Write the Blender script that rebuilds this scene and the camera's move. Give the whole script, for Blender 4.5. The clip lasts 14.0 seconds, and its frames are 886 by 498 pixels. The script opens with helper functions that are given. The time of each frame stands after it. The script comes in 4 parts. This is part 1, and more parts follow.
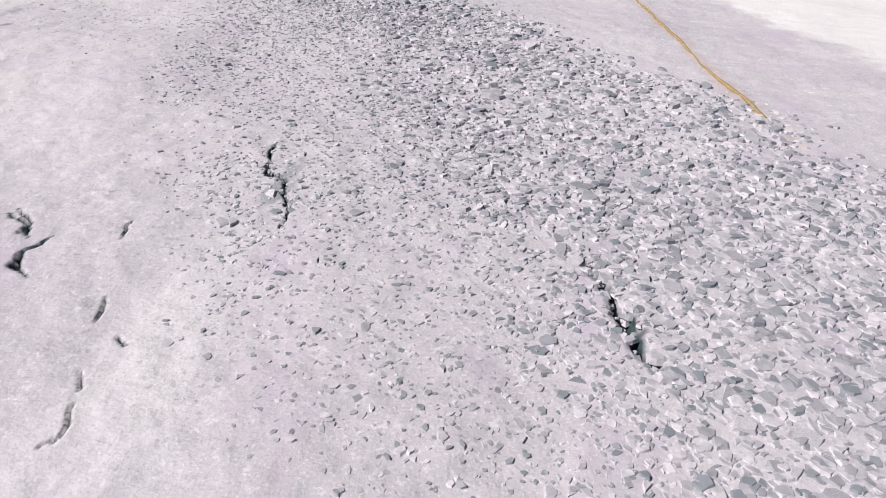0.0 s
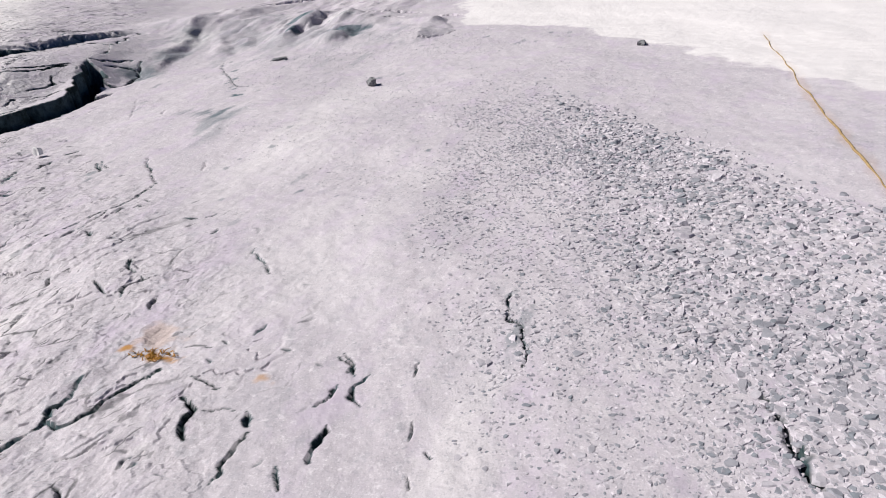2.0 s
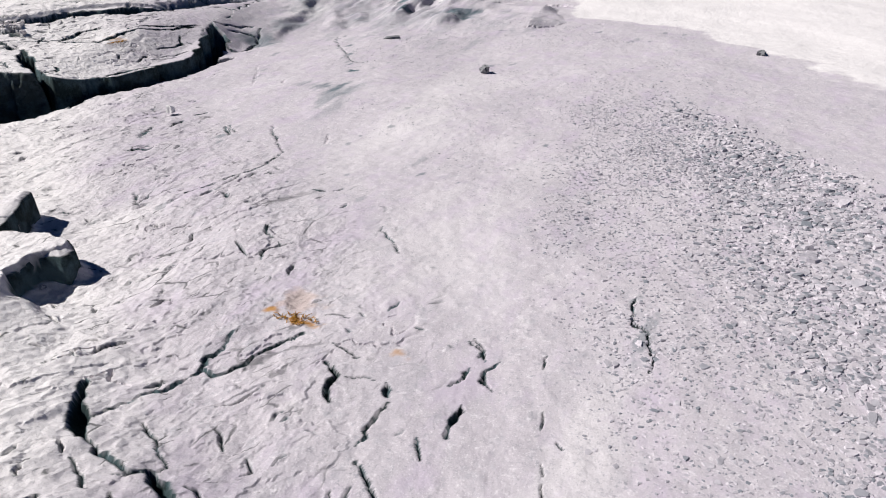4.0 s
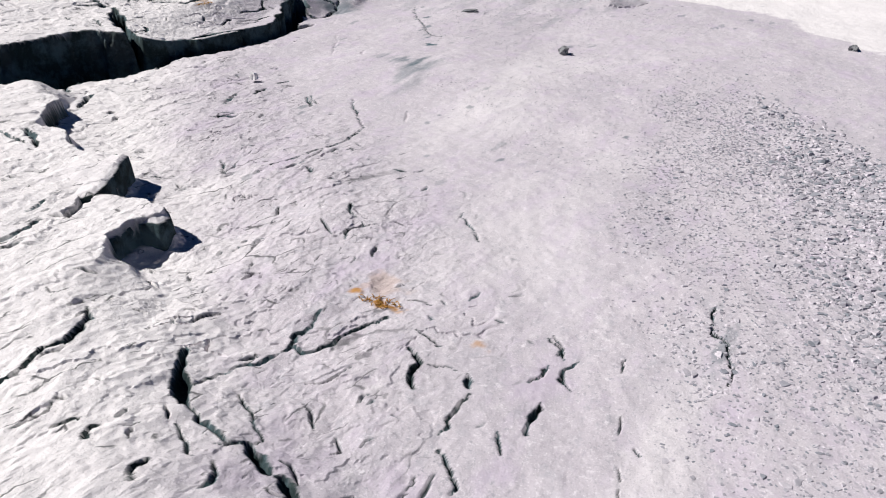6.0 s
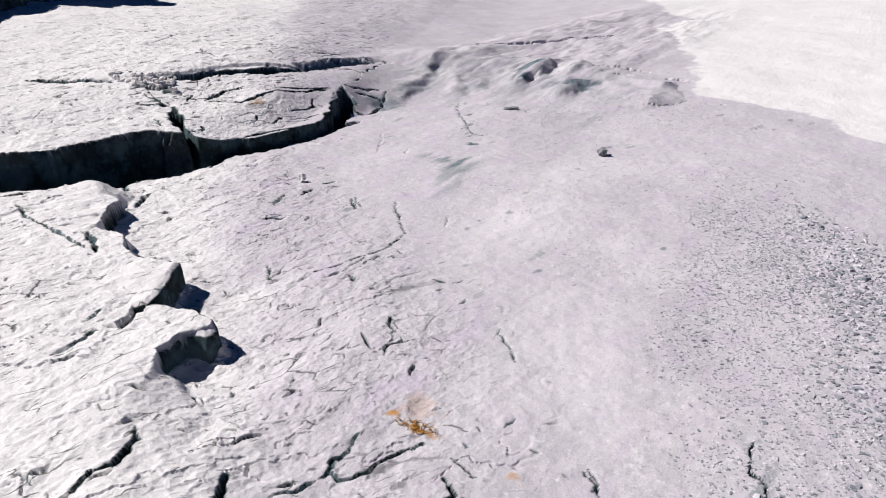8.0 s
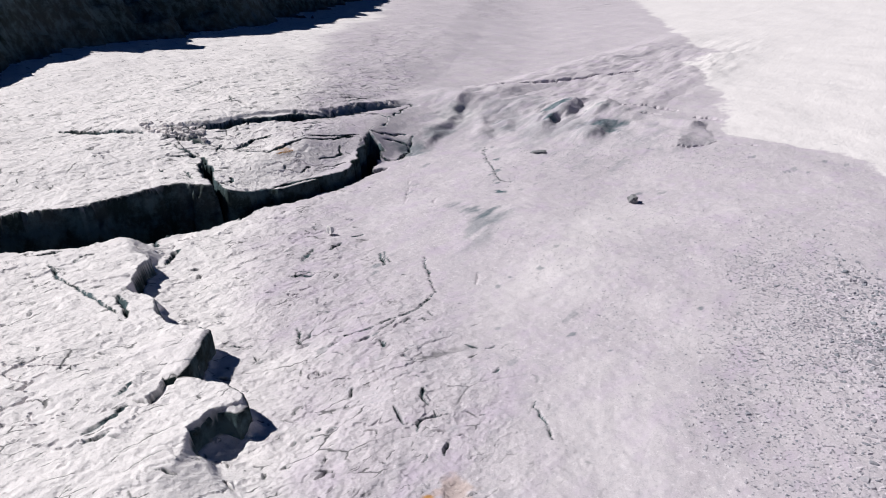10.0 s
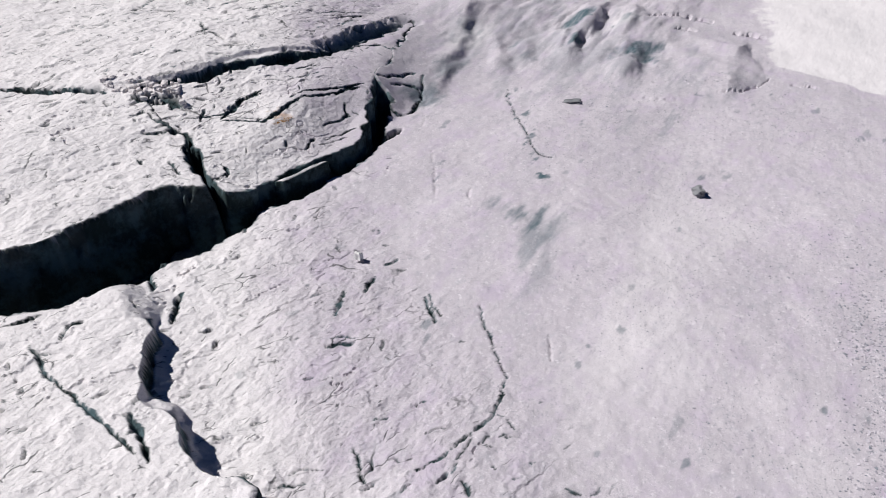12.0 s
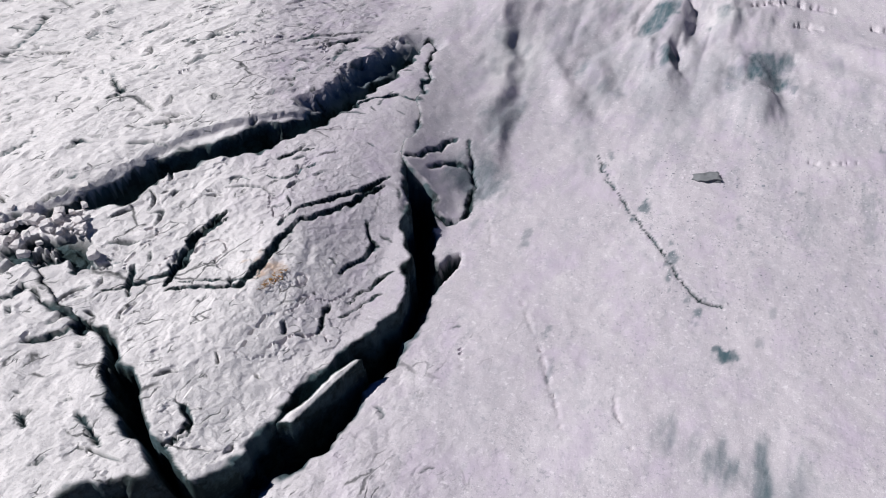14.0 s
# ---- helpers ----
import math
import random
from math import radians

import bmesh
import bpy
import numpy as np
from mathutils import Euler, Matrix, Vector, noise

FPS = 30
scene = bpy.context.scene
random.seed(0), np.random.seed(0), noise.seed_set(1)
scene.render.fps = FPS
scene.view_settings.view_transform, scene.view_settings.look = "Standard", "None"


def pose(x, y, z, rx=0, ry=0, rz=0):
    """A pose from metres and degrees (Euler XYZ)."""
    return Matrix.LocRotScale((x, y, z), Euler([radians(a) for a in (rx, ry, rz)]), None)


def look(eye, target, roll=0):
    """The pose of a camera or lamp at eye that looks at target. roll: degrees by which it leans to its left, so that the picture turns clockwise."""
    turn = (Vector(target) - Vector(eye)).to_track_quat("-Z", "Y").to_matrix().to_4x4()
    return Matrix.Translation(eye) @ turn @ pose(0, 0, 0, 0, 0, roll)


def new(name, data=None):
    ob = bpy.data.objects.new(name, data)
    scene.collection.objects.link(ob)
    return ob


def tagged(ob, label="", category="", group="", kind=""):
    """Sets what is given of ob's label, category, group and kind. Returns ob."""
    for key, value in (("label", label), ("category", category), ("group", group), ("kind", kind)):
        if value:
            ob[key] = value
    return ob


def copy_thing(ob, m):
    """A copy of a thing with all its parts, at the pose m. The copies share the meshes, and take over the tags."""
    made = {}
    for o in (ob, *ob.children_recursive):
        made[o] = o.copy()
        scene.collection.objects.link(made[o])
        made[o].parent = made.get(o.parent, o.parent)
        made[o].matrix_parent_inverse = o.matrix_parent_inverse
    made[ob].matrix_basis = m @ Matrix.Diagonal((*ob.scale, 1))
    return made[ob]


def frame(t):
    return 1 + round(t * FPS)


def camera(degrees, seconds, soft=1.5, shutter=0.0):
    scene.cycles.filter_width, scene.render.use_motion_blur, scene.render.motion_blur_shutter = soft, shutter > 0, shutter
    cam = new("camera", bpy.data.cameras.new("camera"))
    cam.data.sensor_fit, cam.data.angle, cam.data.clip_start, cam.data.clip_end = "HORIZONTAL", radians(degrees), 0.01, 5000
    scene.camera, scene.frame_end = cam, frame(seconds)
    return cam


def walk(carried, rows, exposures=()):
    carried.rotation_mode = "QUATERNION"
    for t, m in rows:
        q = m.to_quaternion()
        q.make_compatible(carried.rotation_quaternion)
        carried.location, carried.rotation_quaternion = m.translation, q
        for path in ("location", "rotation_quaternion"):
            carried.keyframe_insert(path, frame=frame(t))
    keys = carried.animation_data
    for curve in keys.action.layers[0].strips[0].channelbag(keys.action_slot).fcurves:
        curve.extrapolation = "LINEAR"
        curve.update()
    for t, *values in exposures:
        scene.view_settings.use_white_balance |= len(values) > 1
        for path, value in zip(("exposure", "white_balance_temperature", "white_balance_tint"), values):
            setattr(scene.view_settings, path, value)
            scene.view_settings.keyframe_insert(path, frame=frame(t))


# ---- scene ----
cam = camera(61.9, 14.0, soft=1.0)
PATH = [
    (0.0, (-0.047, 0.050, 1.237), (-0.015, 1.776, 0.226), 3.9),
    (0.5, (-0.137, 0.027, 1.317), (-0.157, 1.771, 0.338), 3.2),
    (1.0, (-0.151, -0.161, 1.539), (-0.379, 1.597, 0.613), -1.2),
    (1.5, (-0.126, -0.366, 1.765), (-0.503, 1.398, 0.901), -3.2),
    (2.0, (-0.077, -0.604, 1.960), (-0.574, 1.143, 1.122), -5.7),
    (2.5, (-0.140, -0.720, 1.996), (-0.694, 1.011, 1.161), -3.2),
    (3.0, (-0.251, -0.775, 2.037), (-0.849, 0.939, 1.196), -2.6),
    (5.5, (-0.505, -0.899, 2.228), (-1.246, 0.708, 1.297), -0.5),
    (6.0, (-0.556, -0.920, 2.286), (-1.327, 0.661, 1.335), 0.0),
    (6.5, (-0.564, -0.915, 2.347), (-1.359, 0.640, 1.374), 1.4),
    (7.0, (-0.559, -0.899, 2.477), (-1.384, 0.659, 1.533), 0.9),
    (7.5, (-0.558, -0.889, 2.579), (-1.431, 0.712, 1.758), -0.1),
    (9.8, (-0.680, -0.836, 2.793), (-1.641, 0.757, 2.060), 0.0),
    (10.0, (-0.712, -0.738, 2.878), (-1.684, 0.858, 2.166), -1.5),
    (10.5, (-1.004, -0.560, 3.391), (-1.932, 1.036, 2.622), -1.5),
    (11.0, (-1.487, -0.409, 3.938), (-2.352, 1.123, 2.987), -1.7),
    (11.5, (-1.889, 0.115, 4.170), (-2.721, 1.589, 3.104), -2.7),
    (12.0, (-2.539, 0.647, 4.215), (-3.312, 2.106, 3.086), -0.8),
    (12.5, (-3.356, 1.182, 4.230), (-4.039, 2.650, 3.055), 0.9),
    (13.0, (-4.088, 1.900, 4.216), (-4.711, 3.357, 2.997), 0.1),
    (13.5, (-4.761, 3.072, 4.035), (-5.407, 4.497, 2.789), -1.9),
    (14.0, (-5.500, 4.013, 3.938), (-6.109, 5.426, 2.660), -1.9),
]
walk(cam, [(t, look(eye, target, roll)) for t, eye, target, roll in PATH],
     exposures=[(0.0, 0.06, 6470, 10), (2.5, 0.01, 6480, 10), (6.5, 0.05, 6450, 10), (10.0, -0.07, 6390, 11), (12.0, -0.13, 6340, 11), (14.0, -0.13, 6240, 11)])

# ---- light: high clear sun from the west, thin blue sky ----
SUN_ELEVATION, SUN_TO = 46.0, Vector((-0.95, -0.31, 0)).normalized()
world = bpy.data.worlds.new("sky")
scene.world = world
world.use_nodes = True
sky = world.node_tree.nodes.new("ShaderNodeTexSky")
sky.sky_type, sky.sun_disc = "NISHITA", False
sky.altitude, sky.air_density, sky.dust_density, sky.ozone_density = 3500.0, 0.4, 0.0, 5.0
sky.sun_elevation, sky.sun_rotation = radians(SUN_ELEVATION), math.atan2(SUN_TO.x, SUN_TO.y)
background = world.node_tree.nodes["Background"]
deep = world.node_tree.nodes.new("ShaderNodeMix")
deep.data_type, deep.blend_type = "RGBA", "MULTIPLY"
deep.inputs[0].default_value, deep.inputs[7].default_value = 1.0, (0.30, 0.72, 1.15, 1)
world.node_tree.links.new(sky.outputs[0], deep.inputs[6])
world.node_tree.links.new(deep.outputs[2], background.inputs[0])
background.inputs[1].default_value = 0.038
sun = new("sun", bpy.data.lights.new("sun", "SUN"))
sun.data.energy, sun.data.angle, sun.data.color = 5.1, radians(0.5), (1.0, 0.97, 0.94)
to_sun = SUN_TO * math.cos(radians(SUN_ELEVATION)) + Vector((0, 0, math.sin(radians(SUN_ELEVATION))))
sun.matrix_world = look(to_sun * 60, (0, 0, 0))


# ---- materials ----
class Nodes:
    """A small wrapper for building a node material."""

    def __init__(self, name, rough=0.85):
        self.mat = bpy.data.materials.new(name)
        self.mat.use_nodes = True
        self.tree = self.mat.node_tree
        self.out = self.tree.nodes["Principled BSDF"]
        self.out.inputs["Roughness"].default_value = rough
        self.out.inputs["Specular IOR Level"].default_value = 0.25
        self.place = self.add("ShaderNodeTexCoord").outputs["Object"]

    def add(self, kind, **values):
        n = self.tree.nodes.new(kind)
        for k, v in values.items():
            n.inputs[k.replace("_", " ")].default_value = v
        return n

    def link(self, a, b):
        self.tree.links.new(a, b)

    def noise(self, scale, detail=6.0, rough=0.6, stretch=None):
        n = self.add("ShaderNodeTexNoise", Scale=scale, Detail=detail, Roughness=rough)
        if stretch:
            m = self.add("ShaderNodeMapping", Scale=stretch)
            self.link(self.place, m.inputs[0])
            self.link(m.outputs[0], n.inputs[0])
        else:
            self.link(self.place, n.inputs[0])
        return n.outputs[0]

    def remap(self, a, lo, hi, to_lo=0.0, to_hi=1.0):
        n = self.add("ShaderNodeMapRange", From_Min=lo, From_Max=hi, To_Min=to_lo, To_Max=to_hi)
        self.link(a, n.inputs[0])
        return n.outputs[0]

    def math(self, kind, a, b):
        n = self.tree.nodes.new("ShaderNodeMath")
        n.operation = kind
        for i, v in enumerate((a, b)):
            if isinstance(v, (int, float)):
                n.inputs[i].default_value = v
            else:
                self.link(v, n.inputs[i])
        return n.outputs[0]

    def mix(self, f, a, b, blend="MIX"):
        n = self.tree.nodes.new("ShaderNodeMix")
        n.data_type, n.blend_type = "RGBA", blend
        for i, v in ((0, f), (6, a), (7, b)):
            if isinstance(v, (int, float)):
                n.inputs[i].default_value = v
            elif isinstance(v, tuple):
                n.inputs[i].default_value = (*v, 1)
            else:
                self.link(v, n.inputs[i])
        return n.outputs[2]

    def attribute(self, name):
        n = self.tree.nodes.new("ShaderNodeAttribute")
        n.attribute_name = name
        return n.outputs["Fac"]

    def colour(self, c):
        self.link(c, self.out.inputs["Base Color"])

    def bump(self, heights):
        last = None
        for h, strength, distance in heights:
            b = self.add("ShaderNodeBump", Strength=strength, Distance=distance)
            self.link(h, b.inputs["Height"])
            if last:
                self.link(last, b.inputs["Normal"])
            last = b.outputs[0]
        self.link(last, self.out.inputs["Normal"])


def rock_material():
    n = Nodes("pale_limestone", 0.9)
    white, grey = (0.81, 0.775, 0.775), (0.55, 0.505, 0.545)
    c = n.mix(n.attribute("band"), white, grey)
    blotch = n.remap(n.noise(1.3, 5), 0.35, 0.7)
    c = n.mix(n.math("MULTIPLY", blotch, 0.22), c, (0.64, 0.60, 0.61))
    speck = n.remap(n.noise(38.0, 4, 0.7), 0.5, 0.75)
    c = n.mix(n.math("MULTIPLY", speck, 0.22), c, (0.40, 0.38, 0.39))
    grains = n.noise(120.0, 2, 0.5)
    c = n.mix(n.remap(grains, 0.60, 0.68, 0.0, 0.45), c, (0.86, 0.83, 0.85))
    c = n.mix(n.remap(grains, 0.40, 0.33, 0.0, 0.40), c, (0.33, 0.32, 0.35))
    pale = n.remap(n.noise(7.0, 6, 0.65), 0.55, 0.75)
    c = n.mix(n.math("MULTIPLY", pale, 0.35), c, (0.80, 0.77, 0.76))
    cloud = n.noise(0.9, 6, 0.62, (1.6, 0.7, 1.0))
    c = n.mix(n.math("MULTIPLY", n.remap(cloud, 0.5, 0.72), n.math("MULTIPLY", n.attribute("band"), 0.5)), c, (0.70, 0.66, 0.69))
    c = n.mix(n.math("MULTIPLY", n.remap(cloud, 0.5, 0.3), n.math("MULTIPLY", n.attribute("band"), 0.35)), c, (0.45, 0.43, 0.47))
    mottle = n.remap(n.noise(8.0, 7, 0.7, (1.3, 0.8, 1.0)), 0.53, 0.70)
    c = n.mix(n.math("MULTIPLY", mottle, n.math("MULTIPLY", n.attribute("band"), 0.55)), c, (0.38, 0.38, 0.415))
    flecks = n.remap(n.noise(26.0, 4, 0.65), 0.58, 0.68)
    c = n.mix(n.math("MULTIPLY", flecks, n.math("MULTIPLY", n.attribute("band"), 0.60)), c, (0.80, 0.76, 0.79))
    lilac = n.remap(n.noise(2.4, 7, 0.68, (1.3, 0.75, 1.0)), 0.50, 0.66)
    c = n.mix(n.math("MULTIPLY", lilac, n.math("MULTIPLY", n.attribute("band"), 0.65)), c, (0.54, 0.465, 0.565))
    crumbs = n.remap(n.noise(40.0, 3, 0.6), 0.585, 0.65)
    c = n.mix(n.math("MULTIPLY", n.math("MULTIPLY", crumbs, n.remap(n.noise(1.7, 4), 0.40, 0.58)), n.math("MULTIPLY", n.attribute("band"), 0.7)), c, (0.36, 0.35, 0.39))
    c = n.mix(n.attribute("rust"), c, (0.46, 0.22, 0.04))
    # Damp tint, which also paints the blue-green shade of hollows and one slope.
    tint_streaks = n.remap(n.noise(4.0, 7, 0.7, (2.5, 0.7, 1.0)), 0.3, 0.65, 0.55, 1.0)
    c = n.mix(n.math("MULTIPLY", n.attribute("damp_shade"), tint_streaks), c, (0.07, 0.12, 0.14))
    bend = n.tree.nodes.new("ShaderNodeTexNoise")
    bend.inputs["Scale"].default_value, bend.inputs["Detail"].default_value = 9.0, 5.0
    n.link(n.place, bend.inputs[0])
    bent = n.mix(0.085, n.place, bend.outputs["Color"])
    threads = None
    for scale, half, low in ((3.4, 0.020, 0.56), (7.0, 0.032, 0.575), (13.0, 0.046, 0.61)):
        m = n.add("ShaderNodeMapping", Scale=(1.0, 2.7, 3.0), Rotation=(0.0, 0.0, -0.37), Location=(scale, 0.0, 0.0))
        m.vector_type = "TEXTURE"
        n.link(bent, m.inputs[0])
        cells = n.add("ShaderNodeTexVoronoi", Scale=scale)
        cells.feature = "DISTANCE_TO_EDGE"
        where = n.add("ShaderNodeTexNoise", Scale=scale * 0.55, Detail=4.0)
        n.link(m.outputs[0], cells.inputs["Vector"])
        n.link(n.place, where.inputs[0])
        thread = n.math("MULTIPLY", n.remap(cells.outputs["Distance"], half * 0.25, half, 1.0, 0.0), n.remap(where.outputs[0], low, low + 0.05))
        threads = thread if threads is None else n.math("MAXIMUM", threads, thread)
    threads = n.math("MULTIPLY", threads, n.attribute("rough"))
    c = n.mix(n.math("MULTIPLY", threads, 0.8), c, (0.05, 0.055, 0.055))
    # The moss attribute: dark green growth, with painted shade of cleft, cracks and sides.
    growth_shade = n.mix(n.remap(n.noise(3.2, 9, 0.72), 0.44, 0.60), (0.015, 0.028, 0.029), (0.075, 0.120, 0.135))
    growth_shade = n.mix(n.remap(n.noise(22.0, 5, 0.6), 0.58, 0.72, 0.0, 0.4), growth_shade, (0.09, 0.11, 0.10))
    c = n.mix(n.attribute("moss"), c, growth_shade)
    n.colour(c)
    warp = n.tree.nodes.new("ShaderNodeTexNoise")
    warp.inputs["Scale"].default_value, warp.inputs["Detail"].default_value = 6.0, 4.0
    n.link(n.place, warp.inputs[0])
    shift = n.mix(0.12, n.place, warp.outputs["Color"])
    flakes = []
    for scale in (11.0, 27.0):
        v = n.add("ShaderNodeTexVoronoi", Scale=scale)
        n.link(shift, v.inputs["Vector"])
        one = n.tree.nodes.new("ShaderNodeSeparateColor")
        n.link(v.outputs["Color"], one.inputs[0])
        flakes.append(n.math("MULTIPLY", one.outputs[0], n.attribute("rough")))
    n.bump([(n.math("SUBTRACT", 1.0, threads), 0.35, 0.010), (n.noise(14.0, 9, 0.68), 0.36, 0.02), (n.math("MULTIPLY", n.math("MULTIPLY", n.noise(30.0, 7, 0.68, (1.2, 0.8, 1.0)), n.remap(n.noise(2.2, 4), 0.40, 0.60, 0.25, 1.0)), n.attribute("rough")), 0.7, 0.014), (flakes[0], 0.4, 0.008), (flakes[1], 0.35, 0.005), (n.noise(70.0, 6, 0.7), 0.5, 0.005)])
    return n.mat


def stone_material(name, dark, light, rough=0.9, island=False):
    n = Nodes(name, rough)
    if island:
        r = n.tree.nodes.new("ShaderNodeNewGeometry").outputs["Random Per Island"]
    else:
        r = n.tree.nodes.new("ShaderNodeObjectInfo").outputs["Random"]
    c = n.mix(r, dark, light)
    if island:
        c = n.mix(n.remap(r, 0.0, 0.24, 0.75, 0.0), c, (0.24, 0.27, 0.30))
    c = n.mix(n.remap(n.noise(30.0, 5), 0.4, 0.7, 0.0, 0.5), c, tuple(v * 0.72 for v in dark))
    n.colour(c)
    n.bump([(n.noise(45.0, 6, 0.7), 0.5, 0.008)])
    return n.mat


def plain_material(name, a, b, scale, rough=0.9):
    n = Nodes(name, rough)
    n.colour(n.mix(n.remap(n.noise(scale, 5), 0.3, 0.7), a, b))
    n.bump([(n.noise(scale * 3, 5), 0.4, 0.004)])
    return n.mat


ROCK = rock_material()
GRAVEL = stone_material("grey_lilac_gravel", (0.28, 0.28, 0.315), (0.74, 0.685, 0.73), 0.6, island=True)
CHIP = stone_material("grey_lilac_chip", (0.28, 0.28, 0.315), (0.74, 0.685, 0.73), 0.6)
BLOCK = stone_material("pale_block", (0.74, 0.70, 0.70), (0.80, 0.76, 0.75))
DARK_STONE = stone_material("dark_stone", (0.20, 0.21, 0.22), (0.27, 0.27, 0.28))
WHITE_STONE = stone_material("white_stone", (0.85, 0.84, 0.82), (0.88, 0.87, 0.85))
ROOT = plain_material("yellow_root", (0.45, 0.33, 0.16), (0.26, 0.17, 0.08), 25.0)
STRAW = plain_material("rusty_straw", (0.50, 0.27, 0.05), (0.30, 0.15, 0.04), 40.0)


# ---- numeric noise and shapes on the plan ----
def hash2(ix, iy, seed):
    h = (ix.astype(np.int64) * 374761393 + iy.astype(np.int64) * 668265263 + seed * 974634211) & 0x7FFFFFFF
    h = ((h ^ (h >> 13)) * 1274126177) & 0x7FFFFFFF
    return ((h ^ (h >> 16)) & 0xFFFF) / 65535.0


def value_noise(x, y, seed=0):
    ix, iy = np.floor(x), np.floor(y)
    fx, fy = x - ix, y - iy
    fx, fy = fx * fx * fx * (fx * (fx * 6 - 15) + 10), fy * fy * fy * (fy * (fy * 6 - 15) + 10)
    a, b = hash2(ix, iy, seed), hash2(ix + 1, iy, seed)
    c, d = hash2(ix, iy + 1, seed), hash2(ix + 1, iy + 1, seed)
    return (a + (b - a) * fx) * (1 - fy) + (c + (d - c) * fx) * fy


def fbm(x, y, seed=0, octaves=4, gain=0.5):
    """Layered noise, about -1 to 1."""
    total, amp, norm = 0.0, 1.0, 0.0
    for i in range(octaves):
        cs, sn = math.cos(0.7 * i + 0.4), math.sin(0.7 * i + 0.4)
        k = 2.03 ** i
        total = total + amp * (value_noise((x * cs - y * sn) * k, (x * sn + y * cs) * k, seed + 17 * i) * 2 - 1)
        norm += amp
        amp *= gain
    return total / norm * 1.5


def ease(a, lo, hi):
    t = np.clip((a - lo) / (hi - lo), 0, 1)
    return t * t * (3 - 2 * t)


def segment_distance(x, y, a, b):
    dx, dy = b[0] - a[0], b[1] - a[1]
    t = np.clip(((x - a[0]) * dx + (y - a[1]) * dy) / (dx * dx + dy * dy + 1e-9), 0, 1)
    return np.hypot(x - a[0] - t * dx, y - a[1] - t * dy), t


def polygon_distance(x, y, outline):
    """Signed distance to a closed outline, negative inside."""
    best, inside = np.full(x.shape, 1e9), np.zeros(x.shape, bool)
    for a, b in zip(outline, outline[1:] + outline[:1]):
        best = np.minimum(best, segment_distance(x, y, a, b)[0])
        crosses = (a[1] > y) != (b[1] > y)
        inside ^= crosses & (x < (b[0] - a[0]) * (y - a[1]) / (b[1] - a[1] + 1e-12) + a[0])
    return np.where(inside, -best, best)


def line_distance(x, y, line):
    """Distance to an open line, and how far along it the nearest place lies, 0 to 1."""
    best, along = np.full(x.shape, 1e9), np.zeros(x.shape)
    n = len(line) - 1
    for i in range(n):
        d, t = segment_distance(x, y, line[i], line[i + 1])
        near = d < best
        best, along = np.where(near, d, best), np.where(near, (i + t) / n, along)
    return best, along


# The cleft: its near edge, the arm, the second cleft and the lip of the western slab.
CLEFT = [(-13.8, -1.7), (-10.25, 1.38), (-9.15, 2.46), (-8.25, 3.24), (-7.91, 3.54), (-7.71, 3.98), (-7.71, 4.65), (-7.54, 5.24),
         (-7.50, 5.80), (-7.37, 6.22), (-7.32, 6.6), (-7.21, 7.1), (-7.19, 7.5), (-7.20, 7.9), (-7.42, 8.4), (-7.66, 8.85), (-7.97, 9.0),
         (-8.25, 10.07), (-8.64, 11.30), (-8.78, 11.38), (-8.84, 10.57), (-8.94, 9.74), (-9.03, 9.07), (-9.30, 8.71), (-9.59, 8.18),
         (-9.88, 7.61), (-10.02, 7.14), (-10.23, 6.68), (-9.79, 6.50), (-9.28, 6.36), (-8.93, 6.23), (-8.7, 5.98), (-8.3, 5.75),
         (-8.00, 5.61), (-8.32, 5.41), (-8.49, 4.84), (-8.60, 4.25), (-8.74, 3.68), (-9.60, 2.90), (-10.9, 1.9), (-14.3, -1.2)]
SLAB = [(-7.78, 5.75), (-7.70, 6.19), (-7.62, 6.75), (-7.42, 7.22), (-7.40, 7.68), (-7.69, 8.24), (-7.94, 8.80), (-8.01, 9.05),
        (-8.30, 10.14), (-8.69, 11.25), (-8.60, 10.11), (-8.70, 9.34), (-8.86, 8.89), (-9.06, 8.46), (-9.26, 8.18), (-9.55, 7.80),
        (-9.63, 7.39), (-10.04, 7.04), (-10.11, 6.69), (-9.66, 6.50), (-9.23, 6.36), (-8.86, 6.30), (-8.51, 6.07), (-8.14, 5.83), (-7.80, 5.67)]
# The raised western bench: it ends in a broken ledge over the lower bed.
BENCH = [(-8.3, 4.2), (-7.45, 4.08), (-7.17, 3.85), (-6.96, 3.74), (-6.78, 3.46), (-6.6, 3.28), (-6.41, 3.15), (-6.21, 3.15), (-6.0, 3.03),
         (-5.86, 2.92), (-5.6, 2.80), (-5.42, 2.78), (-5.3, 2.84), (-5.09, 2.81), (-4.88, 2.48), (-4.75, 2.21), (-4.61, 2.26), (-4.4, 2.33),
         (-4.2, 2.28), (-4.08, 2.2), (-4.2, 2.03), (-4.17, 1.8), (-3.6, 1.5), (-2.9, 1.1), (-2.3, 0.7), (-1.6, 0.25), (-1.2, -2.0), (-30, -40),
         (-50, -34), (-14.15, -1.4), (-10.7, 1.7), (-9.5, 2.75), (-8.55, 3.9)]
EDGE_Y = (-30, -1.6, 1.5, 2.6, 3.36, 4.12, 5.24, 7.19, 9.0, 11.0, 14.0, 25.0, 60.0)
EDGE_X = (-40, -14.15, -10.65, -9.55, -8.66, -8.07, -7.66, -7.46, -7.7, -7.75, -8.5, -13.0, -30.0)

